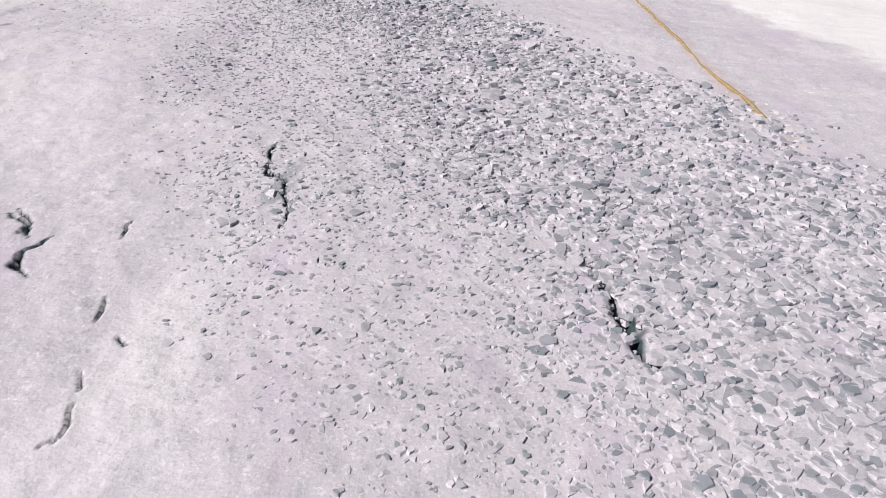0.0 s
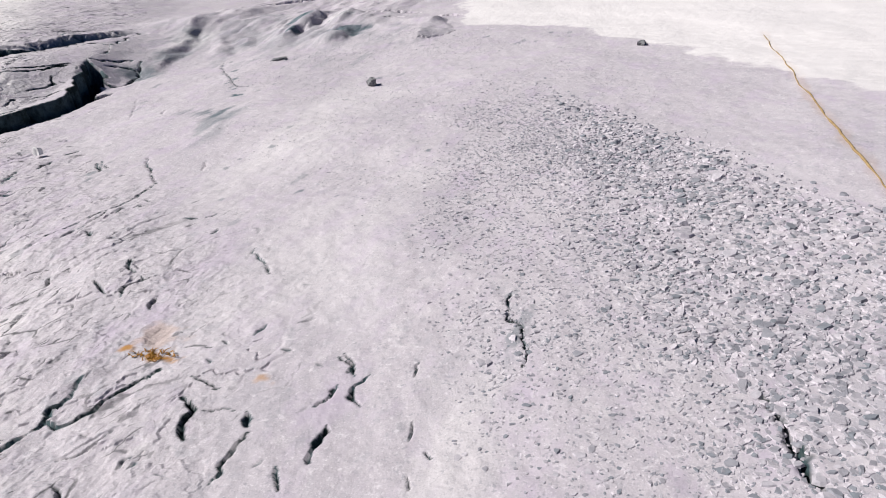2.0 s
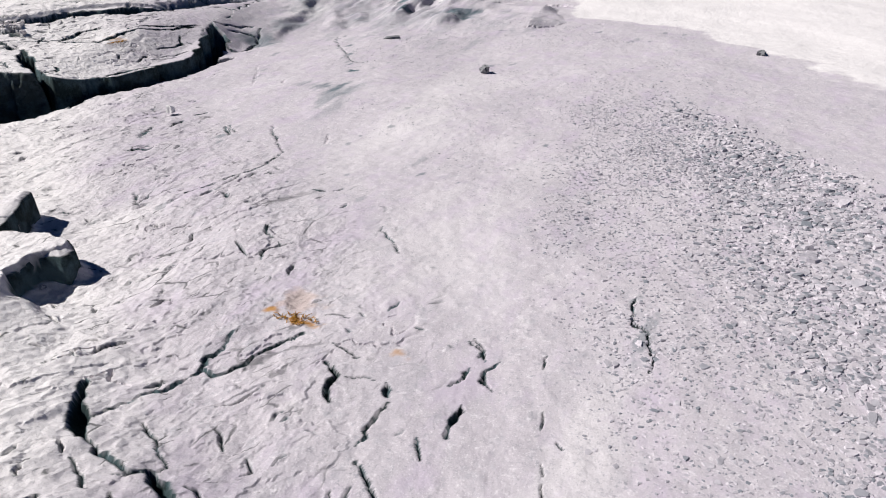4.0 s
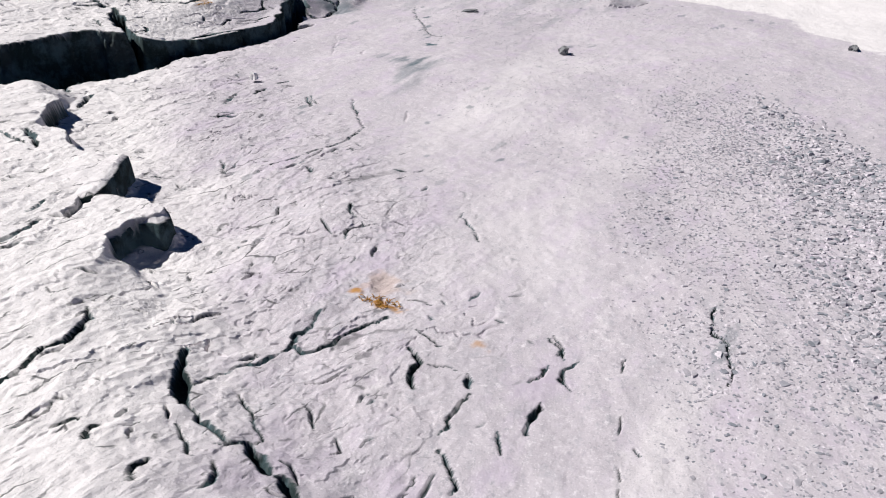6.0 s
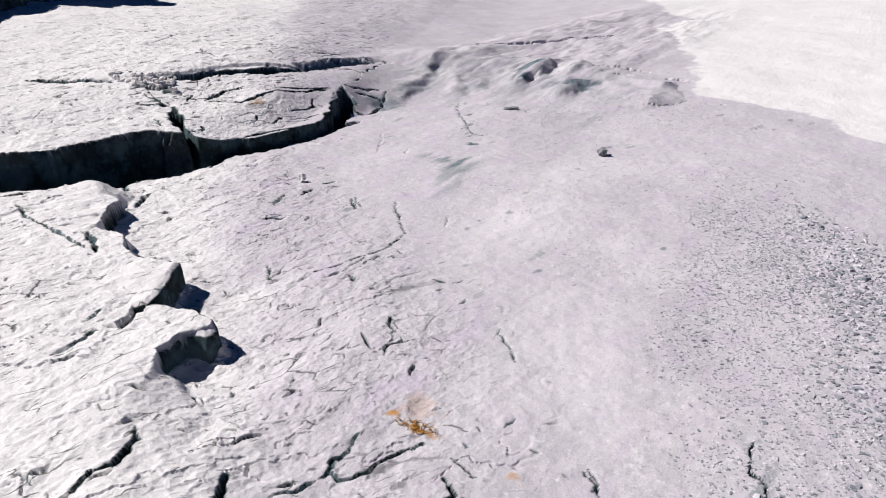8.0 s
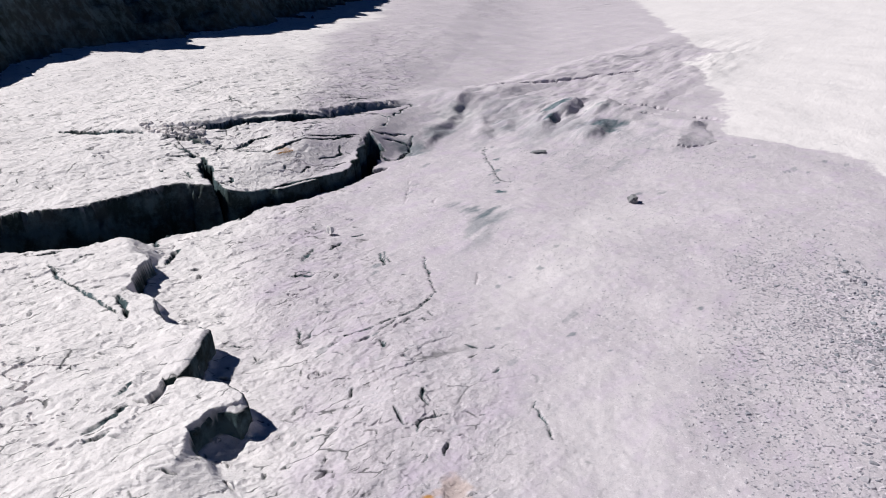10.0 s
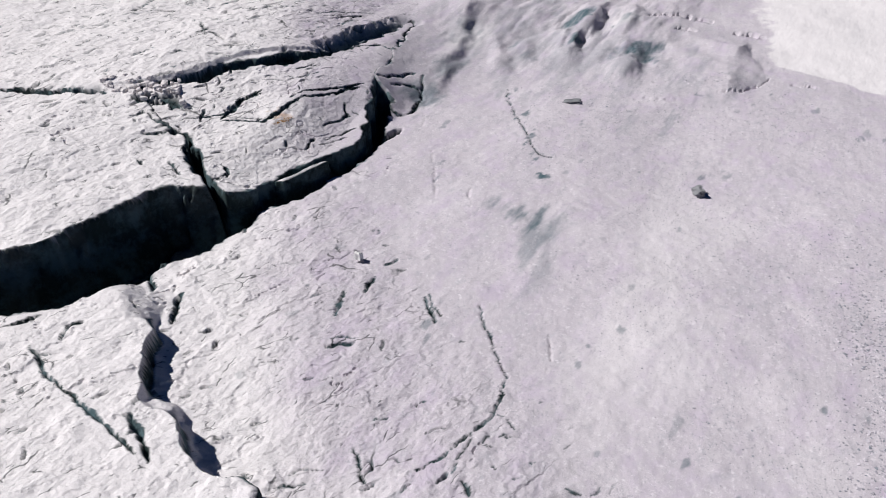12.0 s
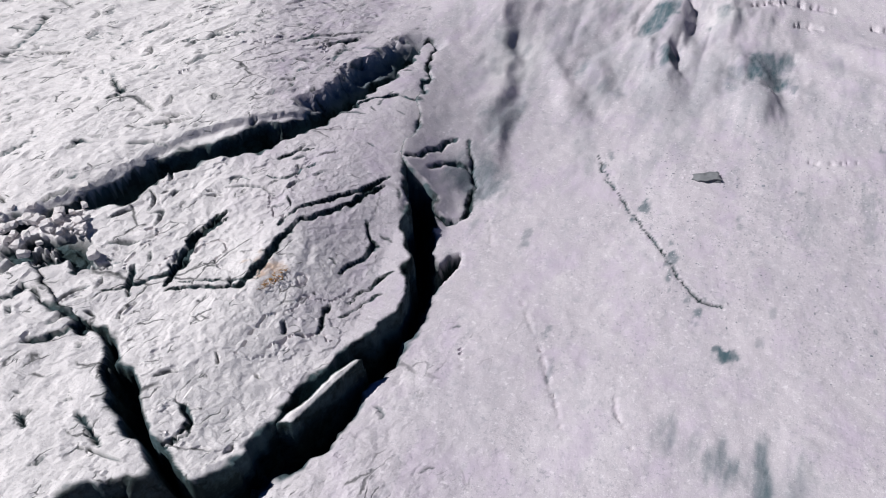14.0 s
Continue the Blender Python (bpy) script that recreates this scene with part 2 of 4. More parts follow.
# Cracks: line, half width, depth.
CRACKS_NEAR = [
    ([(-3.03, 1.22), (-2.98, 1.14), (-2.9, 1.04), (-2.83, 0.97), (-2.74, 0.89)], 0.034, 0.14),
    ([(-2.74, 0.89), (-2.61, 0.85), (-2.47, 0.82), (-2.39, 0.8), (-2.35, 0.84)], 0.013, 0.08),
    ([(-2.35, 0.85), (-2.25, 0.8), (-2.17, 0.77)], 0.026, 0.1),
    ([(-2.13, 0.77), (-2.06, 0.75), (-1.95, 0.68), (-1.84, 0.59)], 0.022, 0.11),
    ([(-2.65, 0.76), (-2.55, 0.7), (-2.46, 0.65)], 0.01, 0.07),
]
CRACKS_NEAR_MORE = [
    ([(-2.39, 0.66), (-2.32, 0.62), (-2.29, 0.57), (-2.32, 0.51)], 0.008, 0.05),
    ([(-2.82, 1.01), (-2.79, 1.15), (-2.73, 1.28), (-2.68, 1.44), (-2.64, 1.56)], 0.01, 0.08),
    ([(-2.68, 1.44), (-2.64, 1.56), (-2.55, 1.55), (-2.45, 1.67), (-2.43, 1.79), (-2.38, 1.9), (-2.32, 1.99)], 0.013, 0.09),
    ([(-2.65, 1.52), (-2.66, 1.7), (-2.67, 1.88)], 0.012, 0.08),
    ([(-2.61, 1.1), (-2.39, 0.96), (-2.31, 0.92), (-2.32, 0.87)], 0.007, 0.05),
]
CRACKS_NEAR_B = [
    ([(-2.07, 1.79), (-1.98, 1.72), (-1.98, 1.61), (-1.92, 1.53)], 0.015, 0.07),
    ([(-1.34, 1.73), (-1.35, 1.62), (-1.31, 1.49)], 0.011, 0.07),
    ([(-1.39, 2.02), (-1.4, 1.92), (-1.44, 1.82)], 0.006, 0.05),
    ([(-1.44, 2.25), (-1.39, 2.17), (-1.37, 2.1)], 0.007, 0.05),
    ([(-1.27, 2.1), (-1.31, 1.98), (-1.26, 1.9)], 0.007, 0.05),
    ([(-2.5, 3.36), (-2.33, 3.17), (-2.2, 3.01)], 0.007, 0.05),
]
CRACKS_NEAR_B_MORE = [
    ([(-2.12, 1.95), (-1.99, 1.91)], 0.007, 0.05),
    ([(-1.72, 1.75), (-1.67, 1.68)], 0.01, 0.05),
    ([(-1.66, 1.61), (-1.66, 1.51), (-1.66, 1.4), (-1.66, 1.31)], 0.008, 0.05),
    ([(-1.45, 1.44), (-1.4, 1.37), (-1.37, 1.31)], 0.009, 0.05),
    ([(-3.03, 2.68), (-3.05, 2.78), (-3.01, 2.86), (-2.94, 2.92)], 0.009, 0.06),
    ([(-1.62, 1.23), (-1.53, 1.14), (-1.47, 1.04)], 0.009, 0.06),
]
CRACKS_START = [
    ([(-0.98, 1.79), (-0.96, 1.72), (-0.96, 1.67)], 0.004, 0.02),
    ([(-0.9, 1.47), (-0.88, 1.43), (-0.87, 1.4)], 0.004, 0.02),
    ([(-0.87, 1.36), (-0.86, 1.31), (-0.85, 1.27), (-0.85, 1.24), (-0.87, 1.23), (-0.89, 1.21)], 0.0042, 0.02),
    ([(-1.06, 2.21), (-1.05, 2.15), (-1.05, 2.08)], 0.006, 0.05),
    ([(-1.46, 2.2), (-1.39, 2.15), (-1.33, 2.07)], 0.01, 0.05),
    ([(-1.32, 1.94), (-1.28, 1.92), (-1.23, 1.86)], 0.01, 0.05),
    ([(-0.72, 2.86), (-0.71, 2.69), (-0.63, 2.54), (-0.59, 2.43), (-0.54, 2.3), (-0.55, 2.2)], 0.009, 0.05),
    ([(-0.87, 1.61), (-0.84, 1.58)], 0.006, 0.05),
    ([(0.46, 2.12), (0.52, 1.89), (0.57, 1.66), (0.60, 1.60)], 0.022, 0.06),
]
CRACKS_MIDDLE = [
    ([(-3.58, 0.54), (-3.5, 0.66), (-3.51, 0.82), (-3.47, 0.92), (-3.56, 1.1), (-3.69, 1.19)], 0.018, 0.1),
    ([(-3.04, 0.49), (-3.02, 0.53), (-2.98, 0.57)], 0.014, 0.07),
    ([(-2.86, 0.48), (-2.9, 0.56), (-2.89, 0.6)], 0.012, 0.07),
    ([(-2.5, 0.4), (-2.56, 0.47), (-2.56, 0.55)], 0.01, 0.06),
    ([(-4.71, 1.44), (-4.74, 1.58), (-4.73, 1.68), (-4.75, 1.79)], 0.016, 0.07),
    ([(-4.62, 1.36), (-4.59, 1.43), (-4.59, 1.53)], 0.012, 0.06),
    ([(-4.93, 1.81), (-4.94, 1.91), (-4.96, 1.99)], 0.014, 0.07),
]
CRACKS_MIDDLE_MORE = [
    ([(-7.66, 3.09), (-7.32, 2.94), (-7.04, 2.87), (-6.69, 2.81), (-6.25, 2.72), (-6.02, 2.65)], 0.016, 0.08),
    ([(-6.36, 2.92), (-6.15, 2.82), (-5.9, 2.66)], 0.02, 0.09),
    ([(-7.77, 4.41), (-7.52, 4.24)], 0.026, 0.08),
    ([(-8.1, 3.14), (-8.01, 3.26), (-7.94, 3.4)], 0.02, 0.07),
    ([(-7.51, 3.28), (-7.6, 3.39), (-7.54, 3.5)], 0.016, 0.06),
    ([(-4.72, 5.44), (-4.45, 5.1), (-4.13, 4.73), (-4.05, 4.2), (-4.3, 3.55)], 0.010, 0.05),
]
CRACKS_MIDDLE_B = [
    ([(-3.26, 3.12), (-3.22, 3.0), (-3.12, 2.95)], 0.014, 0.06),
    ([(-5.62, 4.37), (-5.55, 4.45), (-5.47, 4.50)], 0.020, 0.08),
    ([(-5.23, 5.34), (-5.1, 5.2), (-4.95, 5.05)], 0.014, 0.06),
    ([(-5.80, 4.74), (-5.87, 4.96)], 0.014, 0.05),
    ([(-5.78, 5.13), (-5.80, 5.34)], 0.013, 0.05),
    ([(-5.83, 5.62), (-5.76, 5.78)], 0.018, 0.05),
    ([(-4.84, 3.56), (-4.71, 3.45), (-4.6, 3.32)], 0.013, 0.07),
    ([(-5.64, 4.47), (-5.6, 4.52), (-5.49, 4.56)], 0.014, 0.06),
    ([(-5.17, 3.0), (-5.12, 3.06), (-4.99, 3.15)], 0.008, 0.05),
]
CRACKS_MIDDLE_B_MORE = [
    ([(-5.86, 4.83), (-5.9, 5.0), (-5.93, 5.08)], 0.012, 0.05),
    ([(-5.81, 5.25), (-5.82, 5.41)], 0.01, 0.05),
    ([(-5.22, 5.42), (-5.07, 5.23), (-4.96, 5.15)], 0.009, 0.05),
    ([(-6.83, 4.44), (-6.69, 4.6), (-6.5, 5.05)], 0.005, 0.04),
    ([(-4.07, 3.63), (-4.09, 3.81), (-4.1, 4.0)], 0.008, 0.05),
    ([(-3.98, 3.61), (-3.88, 3.51)], 0.012, 0.06),
    ([(-4.84, 3.82), (-4.76, 3.91)], 0.006, 0.05),
    ([(-4.62, 4.09), (-4.6, 4.18)], 0.008, 0.05),
]
CRACKS_SLAB = [
    ([(-8.87, 6.81), (-8.96, 7.22), (-8.96, 7.57)], 0.026, 0.09),
    ([(-8.84, 6.78), (-8.38, 7.02), (-8.35, 7.43), (-8.32, 7.76), (-8.09, 8.21), (-7.97, 8.52)], 0.024, 0.09),
    ([(-11.7, 5.95), (-11.1, 6.2), (-10.44, 6.47)], 0.05, 0.14),
    ([(-7.3, 4.35), (-7.06, 3.99)], 0.03, 0.07),
    ([(-8.44, 7.68), (-8.37, 7.95), (-8.22, 8.20), (-8.06, 8.41), (-7.98, 8.67)], 0.020, 0.08),
    ([(-8.88, 8.39), (-8.79, 8.52), (-8.69, 8.66)], 0.016, 0.06),
]
CRACKS_SLAB_MORE = [
    ([(-8.75, 9.42), (-8.60, 9.72), (-8.45, 9.87), (-8.26, 9.93)], 0.022, 0.08),
    ([(-7.89, 7.56), (-7.82, 7.79), (-7.78, 7.96), (-7.93, 8.12)], 0.016, 0.06),
    ([(-8.07, 5.76), (-8.03, 5.89), (-8.10, 6.01), (-8.19, 6.07)], 0.01, 0.05),
    ([(-9.61, 6.35), (-9.35, 6.32), (-9.15, 6.29)], 0.016, 0.08),
    ([(-9.09, 6.24), (-9.16, 6.3)], 0.03, 0.1),
]
CRACKS_SLAB_B = [
    ([(-7.72, 7.36), (-7.66, 7.48), (-7.62, 7.69), (-7.53, 7.79)], 0.014, 0.05),
    ([(-8.00, 9.01), (-7.91, 9.22), (-7.85, 9.49), (-7.79, 9.71)], 0.022, 0.08),
    ([(-7.81, 9.13), (-7.77, 9.30), (-7.58, 9.46)], 0.024, 0.08),
    ([(-8.87, 7.02), (-8.93, 7.31), (-8.92, 7.64)], 0.024, 0.09),
    # Added line whose dark colour stands for the shaded eastern side of a block.
    ([(-7.65, 8.68), (-7.47, 8.69), (-7.35, 8.86), (-7.45, 9.33), (-7.67, 9.79)], 0.022, 0.06),
    ([(-8.67, 5.74), (-8.50, 5.66), (-8.40, 5.62)], 0.016, 0.07),
    ([(-8.99, 5.63), (-8.87, 5.52)], 0.018, 0.07),
    ([(-8.19, 6.09), (-8.08, 5.98), (-8.10, 5.77)], 0.015, 0.07),
]
CRACKS_FAR = [
    ([(-5.40, 14.1), (-4.95, 14.5), (-4.4, 14.6)], 0.06, 0.10),
    ([(-3.95, 14.25), (-3.70, 14.3), (-3.45, 14.25)], 0.06, 0.08),
    ([(-4.85, 13.8), (-4.5, 13.9)], 0.06, 0.08),
    ([(-3.72, 11.35), (-3.45, 11.55), (-3.20, 12.0), (-3.12, 12.3)], 0.022, 0.06),
    ([(-8.9, 14.2), (-8.5, 14.6), (-8.12, 15.0), (-7.7, 16.0), (-7.1, 18.0), (-6.6, 19.4)], 0.09, 0.10),
    ([(-6.50, 10.2), (-6.3, 9.8), (-5.92, 9.27), (-5.63, 8.88), (-5.32, 8.46), (-5.1, 8.47)], 0.008, 0.05),
    ([(-2.8, 12.2), (-2.4, 12.3)], 0.03, 0.06),
    ([(-9.84, 10.20), (-9.71, 10.46), (-9.52, 10.75), (-9.32, 11.06)], 0.028, 0.08),
    ([(-9.49, 10.43), (-9.32, 10.79)], 0.030, 0.08),
]
CRACKS_RUBBLE = [
    ([(-9.05, 6.64), (-9.12, 6.77), (-9.18, 6.9)], 0.03, 0.12),
    ([(-9.21, 6.58), (-9.09, 6.69), (-8.92, 6.94), (-8.94, 7.19), (-8.87, 7.59)], 0.016, 0.08),
    ([(-9.35, 6.02), (-9.25, 6.08), (-9.2, 6.19), (-9.13, 6.32)], 0.022, 0.1),
    ([(-9.75, 6.23), (-9.68, 6.29), (-9.69, 6.37)], 0.03, 0.1),
    ([(-9.74, 6.55), (-9.71, 6.64), (-9.6, 6.71)], 0.03, 0.1),
    ([(-9.48, 6.63), (-9.54, 6.81), (-9.67, 6.85)], 0.022, 0.09),
]
CRACKS_RUBBLE_MORE = [
    ([(-8.81, 6.87), (-8.5, 7.03), (-8.32, 7.13)], 0.01, 0.06),
    ([(-8.32, 7.14), (-8.35, 7.32), (-8.33, 7.49), (-8.31, 7.74), (-8.15, 8.08), (-8.01, 8.42)], 0.011, 0.07),
    ([(-7.77, 6.99), (-7.79, 7.15), (-7.79, 7.27)], 0.016, 0.07),
    ([(-7.7, 7.2), (-7.6, 7.43), (-7.52, 7.55)], 0.01, 0.06),
    ([(-8.85, 8.14), (-8.68, 8.17), (-8.57, 8.44)], 0.011, 0.06),
]
CRACKS_UPPER = [
    ([(-12.21, 8.67), (-12.23, 8.99), (-12.42, 9.49), (-12.53, 9.78)], 0.02, 0.09),
    ([(-10.9, 8.78), (-10.55, 8.49), (-10.63, 8.36)], 0.02, 0.09),
    ([(-10.4, 7.6), (-10.4, 7.75), (-10.29, 7.79)], 0.02, 0.08),
    ([(-9.89, 8.22), (-9.91, 8.42)], 0.014, 0.07),
    ([(-10.63, 8.82), (-10.6, 9.15)], 0.01, 0.06),
    ([(-9.26, 10.08), (-9.34, 10.34), (-9.28, 10.54)], 0.014, 0.07),
    ([(-11.31, 9.23), (-11.28, 9.54), (-11.22, 10.02)], 0.009, 0.06),
    ([(-10.87, 7.38), (-10.79, 7.52), (-10.79, 7.68)], 0.01, 0.06),
    ([(-10.59, 9.76), (-10.55, 9.95), (-10.22, 10.23)], 0.01, 0.06),
    ([(-9.33, 9.31), (-9.38, 9.51), (-9.44, 9.72)], 0.01, 0.06),
    ([(-10.12, 7.33), (-10.13, 7.44)], 0.012, 0.06),
]
CRACKS_BAND = [
    ([(-7.34, 9.25), (-7.14, 8.88), (-7.02, 8.6)], 0.006, 0.04),
    ([(-6.31, 7.57), (-6.17, 7.3), (-6.06, 7.13), (-5.91, 6.83)], 0.007, 0.04),
    ([(-5.73, 7.35), (-5.61, 7.1), (-5.52, 6.94)], 0.006, 0.03),
    ([(-6.86, 7.42), (-6.77, 7.22)], 0.005, 0.03),
    ([(-4.62, 10.71), (-4.42, 10.76), (-4.15, 10.89)], 0.01, 0.04),
    ([(-6.6, 8.01), (-6.23, 7.45), (-6.01, 6.99)], 0.006, 0.03),
    ([(-4.12, 5.57), (-3.95, 5.25), (-3.84, 4.91)], 0.006, 0.03),
]
CRACKS = (CRACKS_NEAR + CRACKS_NEAR_MORE + CRACKS_NEAR_B + CRACKS_NEAR_B_MORE + CRACKS_START + CRACKS_MIDDLE + CRACKS_MIDDLE_MORE
          + CRACKS_MIDDLE_B + CRACKS_MIDDLE_B_MORE + CRACKS_SLAB + CRACKS_SLAB_MORE + CRACKS_SLAB_B + CRACKS_FAR + CRACKS_RUBBLE + CRACKS_RUBBLE_MORE + CRACKS_UPPER + CRACKS_BAND)
# Hollows by the folds, their blue-green shade tinted in: place, radius along x and y, strength.
SHADE_POOLS = [(-6.34, 13.2, 0.30, 0.45, 1.0), (-6.20, 12.25, 0.17, 0.40, 1.0), (-5.05, 12.45, 0.30, 0.50, 0.95), (-5.45, 12.2, 0.22, 0.35, 0.6), (-7.85, 11.7, 0.20, 0.65, 0.5), (-7.55, 10.6, 0.14, 0.6, 0.55),
         (-6.72, 11.5, 0.20, 0.40, 0.7), (-7.05, 11.9, 0.12, 0.45, 0.6), (-5.7, 13.7, 0.2, 0.4, 0.7), (-7.45, 9.35, 0.2, 0.3, 0.7)]
# Damp patches, some painting the shade of the step's hollows: place, radius along x and y, strength.
DAMP_AND_SHADE = [(-5.95, 9.5, 0.055, 0.16, 1.0), (-5.6, 8.9, 0.045, 0.24, 0.9), (-5.35, 8.35, 0.05, 0.13, 0.9), (-5.07, 7.95, 0.06, 0.08, 1.0), (-6.4, 10.2, 0.045, 0.2, 0.7), (-6.2, 12.2, 2.0, 1.6, 0.35), (-4.98, 7.05, 0.24, 0.26, 0.95), (-4.6, 6.6, 0.15, 0.4, 0.6),
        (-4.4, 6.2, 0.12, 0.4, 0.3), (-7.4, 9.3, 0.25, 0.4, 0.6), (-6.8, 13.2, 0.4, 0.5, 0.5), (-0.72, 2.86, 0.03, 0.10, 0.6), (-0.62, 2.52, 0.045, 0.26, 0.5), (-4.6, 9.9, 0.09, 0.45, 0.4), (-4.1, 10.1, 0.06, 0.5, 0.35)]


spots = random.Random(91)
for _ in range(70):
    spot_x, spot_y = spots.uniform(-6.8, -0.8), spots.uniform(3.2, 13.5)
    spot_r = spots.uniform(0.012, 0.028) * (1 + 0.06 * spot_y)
    DAMP_AND_SHADE.append((spot_x, spot_y, spot_r, spot_r * spots.uniform(1.0, 3.0), spots.uniform(0.3, 0.7)))


def upper_side(x, y):
    return np.interp(y, EDGE_Y, EDGE_X) - x


def plates(x, y, scale, seed):
    """Flaking plates: every cell of an uneven mosaic has a height of its own, 0 to 1."""
    wx, wy = x + 0.22 * scale * fbm(x * 3 / scale, y * 3 / scale, seed, 3), y + 0.22 * scale * fbm(x * 3 / scale + 7, y * 3 / scale, seed + 1, 3)
    u, v = (wx * 0.93 - wy * 0.36) / scale, (wx * 0.36 + wy * 0.93) / scale * 0.55
    iu, iv = np.floor(u), np.floor(v)
    best, height = np.full(x.shape, 1e9), np.zeros(x.shape)
    for du in (-1, 0, 1):
        for dv in (-1, 0, 1):
            cu, cv = iu + du, iv + dv
            px, py = cu + hash2(cu, cv, seed + 2), cv + hash2(cu, cv, seed + 3)
            d = (u - px) ** 2 + (v - py) ** 2
            near = d < best
            tilt = (hash2(cu, cv, seed + 5) - 0.3) * 0.5 * (u - px)
            best, height = np.where(near, d, best), np.where(near, hash2(cu, cv, seed + 4) + tilt, height)
    return height


def ledges(x, y, scale, seed, sharp, octaves=4):
    """Thin overlapping scales of rock, each with a sharp edge on the side away from the sun."""
    along, across = x * 0.36 + y * 0.93, x * 0.93 - y * 0.36
    u = across / scale + 1.5 * fbm(across / scale * 0.6, along / scale * 0.34, seed, octaves)
    f = u - np.floor(u)
    saw = np.where(f < 1 - sharp, f / (1 - sharp), (1 - f) / sharp)
    return saw * ease(fbm(across / scale * 0.8 + 9, along / scale * 0.5, seed + 5, 3), 0.05, 0.6)


def hairlines(x, y, scale, seed, width):
    """Short thin cracks, 0 to 1."""
    along, across = x * 0.36 + y * 0.93, x * 0.93 - y * 0.36
    n = np.abs(fbm(across / scale, along / scale * 0.6, seed, 4, 0.55))
    w = 1.6 * width / scale
    return (1 - ease(n, 0.4 * w, w)) * ease(fbm(across / scale * 0.9 + 31, along / scale * 0.8, seed + 7, 2), 0.3, 0.6)


def rough_rock(x, y):
    """How broken the rock is: rough scales in the west, smooth in the middle."""
    line = np.interp(y, (0, 1, 3, 4.5, 6.5, 9, 12, 30), (-0.9, -1.0, -1.5, -3.2, -5.6, -7.5, -8.4, -18))
    return ease(line - x + 0.4 * fbm(x * 0.9, y * 0.9, 7, 3), -0.1, 2.0)


def bench_height(x, y):
    """The western bench, about 0.2 m over the bed: sharp along the ledge, fading out gently in the south-east."""
    z = np.zeros(x.shape)
    near = (x < -0.9) & (y < 5.8)
    bx, by = x[near], y[near]
    if not len(bx):
        return z
    d = polygon_distance(bx, by, BENCH) + 0.018 * fbm(bx * 7, by * 7, 241, 3)
    gentle = np.maximum(ease(bx, -4.15, -3.7), np.exp(-((bx + 6.30) ** 2 + (by - 3.16) ** 2) / 0.012))
    gentle = np.maximum(gentle, 0.35 * ease(-bx, 7.05, 7.3))
    soft = 0.018 + 0.50 * gentle + 2.5 * ease(-by, 1.0, 4.0)
    dip = 0.075 * np.exp(-((d - 0.45) / 0.55) ** 2) * (d > 0) * (1 - ease(bx, -3.9, -3.3)) * ease(bx, -7.4, -6.0) * ease(d, 0.0, 0.1)
    z[near] = 0.185 * ease(-d, -soft, soft) - dip
    return z


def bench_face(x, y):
    """Shade painted on the broken face of the ledge, 0 to 1."""
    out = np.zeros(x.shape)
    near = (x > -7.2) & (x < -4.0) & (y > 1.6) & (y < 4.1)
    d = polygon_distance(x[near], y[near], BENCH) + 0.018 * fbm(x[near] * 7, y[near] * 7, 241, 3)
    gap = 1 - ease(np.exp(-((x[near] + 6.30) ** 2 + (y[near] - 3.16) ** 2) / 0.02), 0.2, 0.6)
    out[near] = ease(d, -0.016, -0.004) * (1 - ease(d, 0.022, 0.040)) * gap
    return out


# Folds of the washed step: line of the crest, height, width of the sunny western side.
FOLDS = [([(-7.10, 9.1), (-7.45, 9.9), (-7.66, 10.6), (-8.05, 12.0), (-8.5, 13.1)], 0.09, 0.75),
         ([(-6.05, 11.3), (-6.2, 12.2), (-6.25, 13.1), (-6.35, 14.2)], 0.21, 0.40),
         ([(-4.98, 11.0), (-5.12, 11.7), (-5.15, 12.5)], 0.13, 0.50),
         ([(-6.83, 10.6), (-7.1, 11.3), (-7.41, 12.0)], 0.05, 0.16),
         ([(-6.62, 11.0), (-6.78, 11.5), (-6.92, 12.0)], 0.05, 0.16),
         ([(-5.62, 13.0), (-5.68, 13.8), (-5.75, 14.4)], 0.12, 0.35)]


def fold_height(x, y):
    """Rounded folds, long on the sunny side and steep on the other."""
    z = np.zeros(x.shape)
    near = (x > -10) & (x < -3.5) & (y > 8.4) & (y < 16)
    fx, fy = x[near] + 0.10 * fbm(x[near] * 2.2, y[near] * 1.4, 251, 4), y[near]
    out = np.zeros(fx.shape)
    for line, high, wide in FOLDS:
        ly, lx = [q[1] for q in line], [q[0] for q in line]
        off = fx - np.interp(fy, ly, lx)
        along = (fy - ly[0]) / (ly[-1] - ly[0])
        run = ease(along, -0.08, 0.4) * (1 - ease(along, 0.75, 1.25))
        out = np.maximum(out, high * run * np.where(off < 0, np.exp(-(off / wide) ** 2), 1 - ease(off, -0.02, 0.24)))
    z[near] = out
    return z


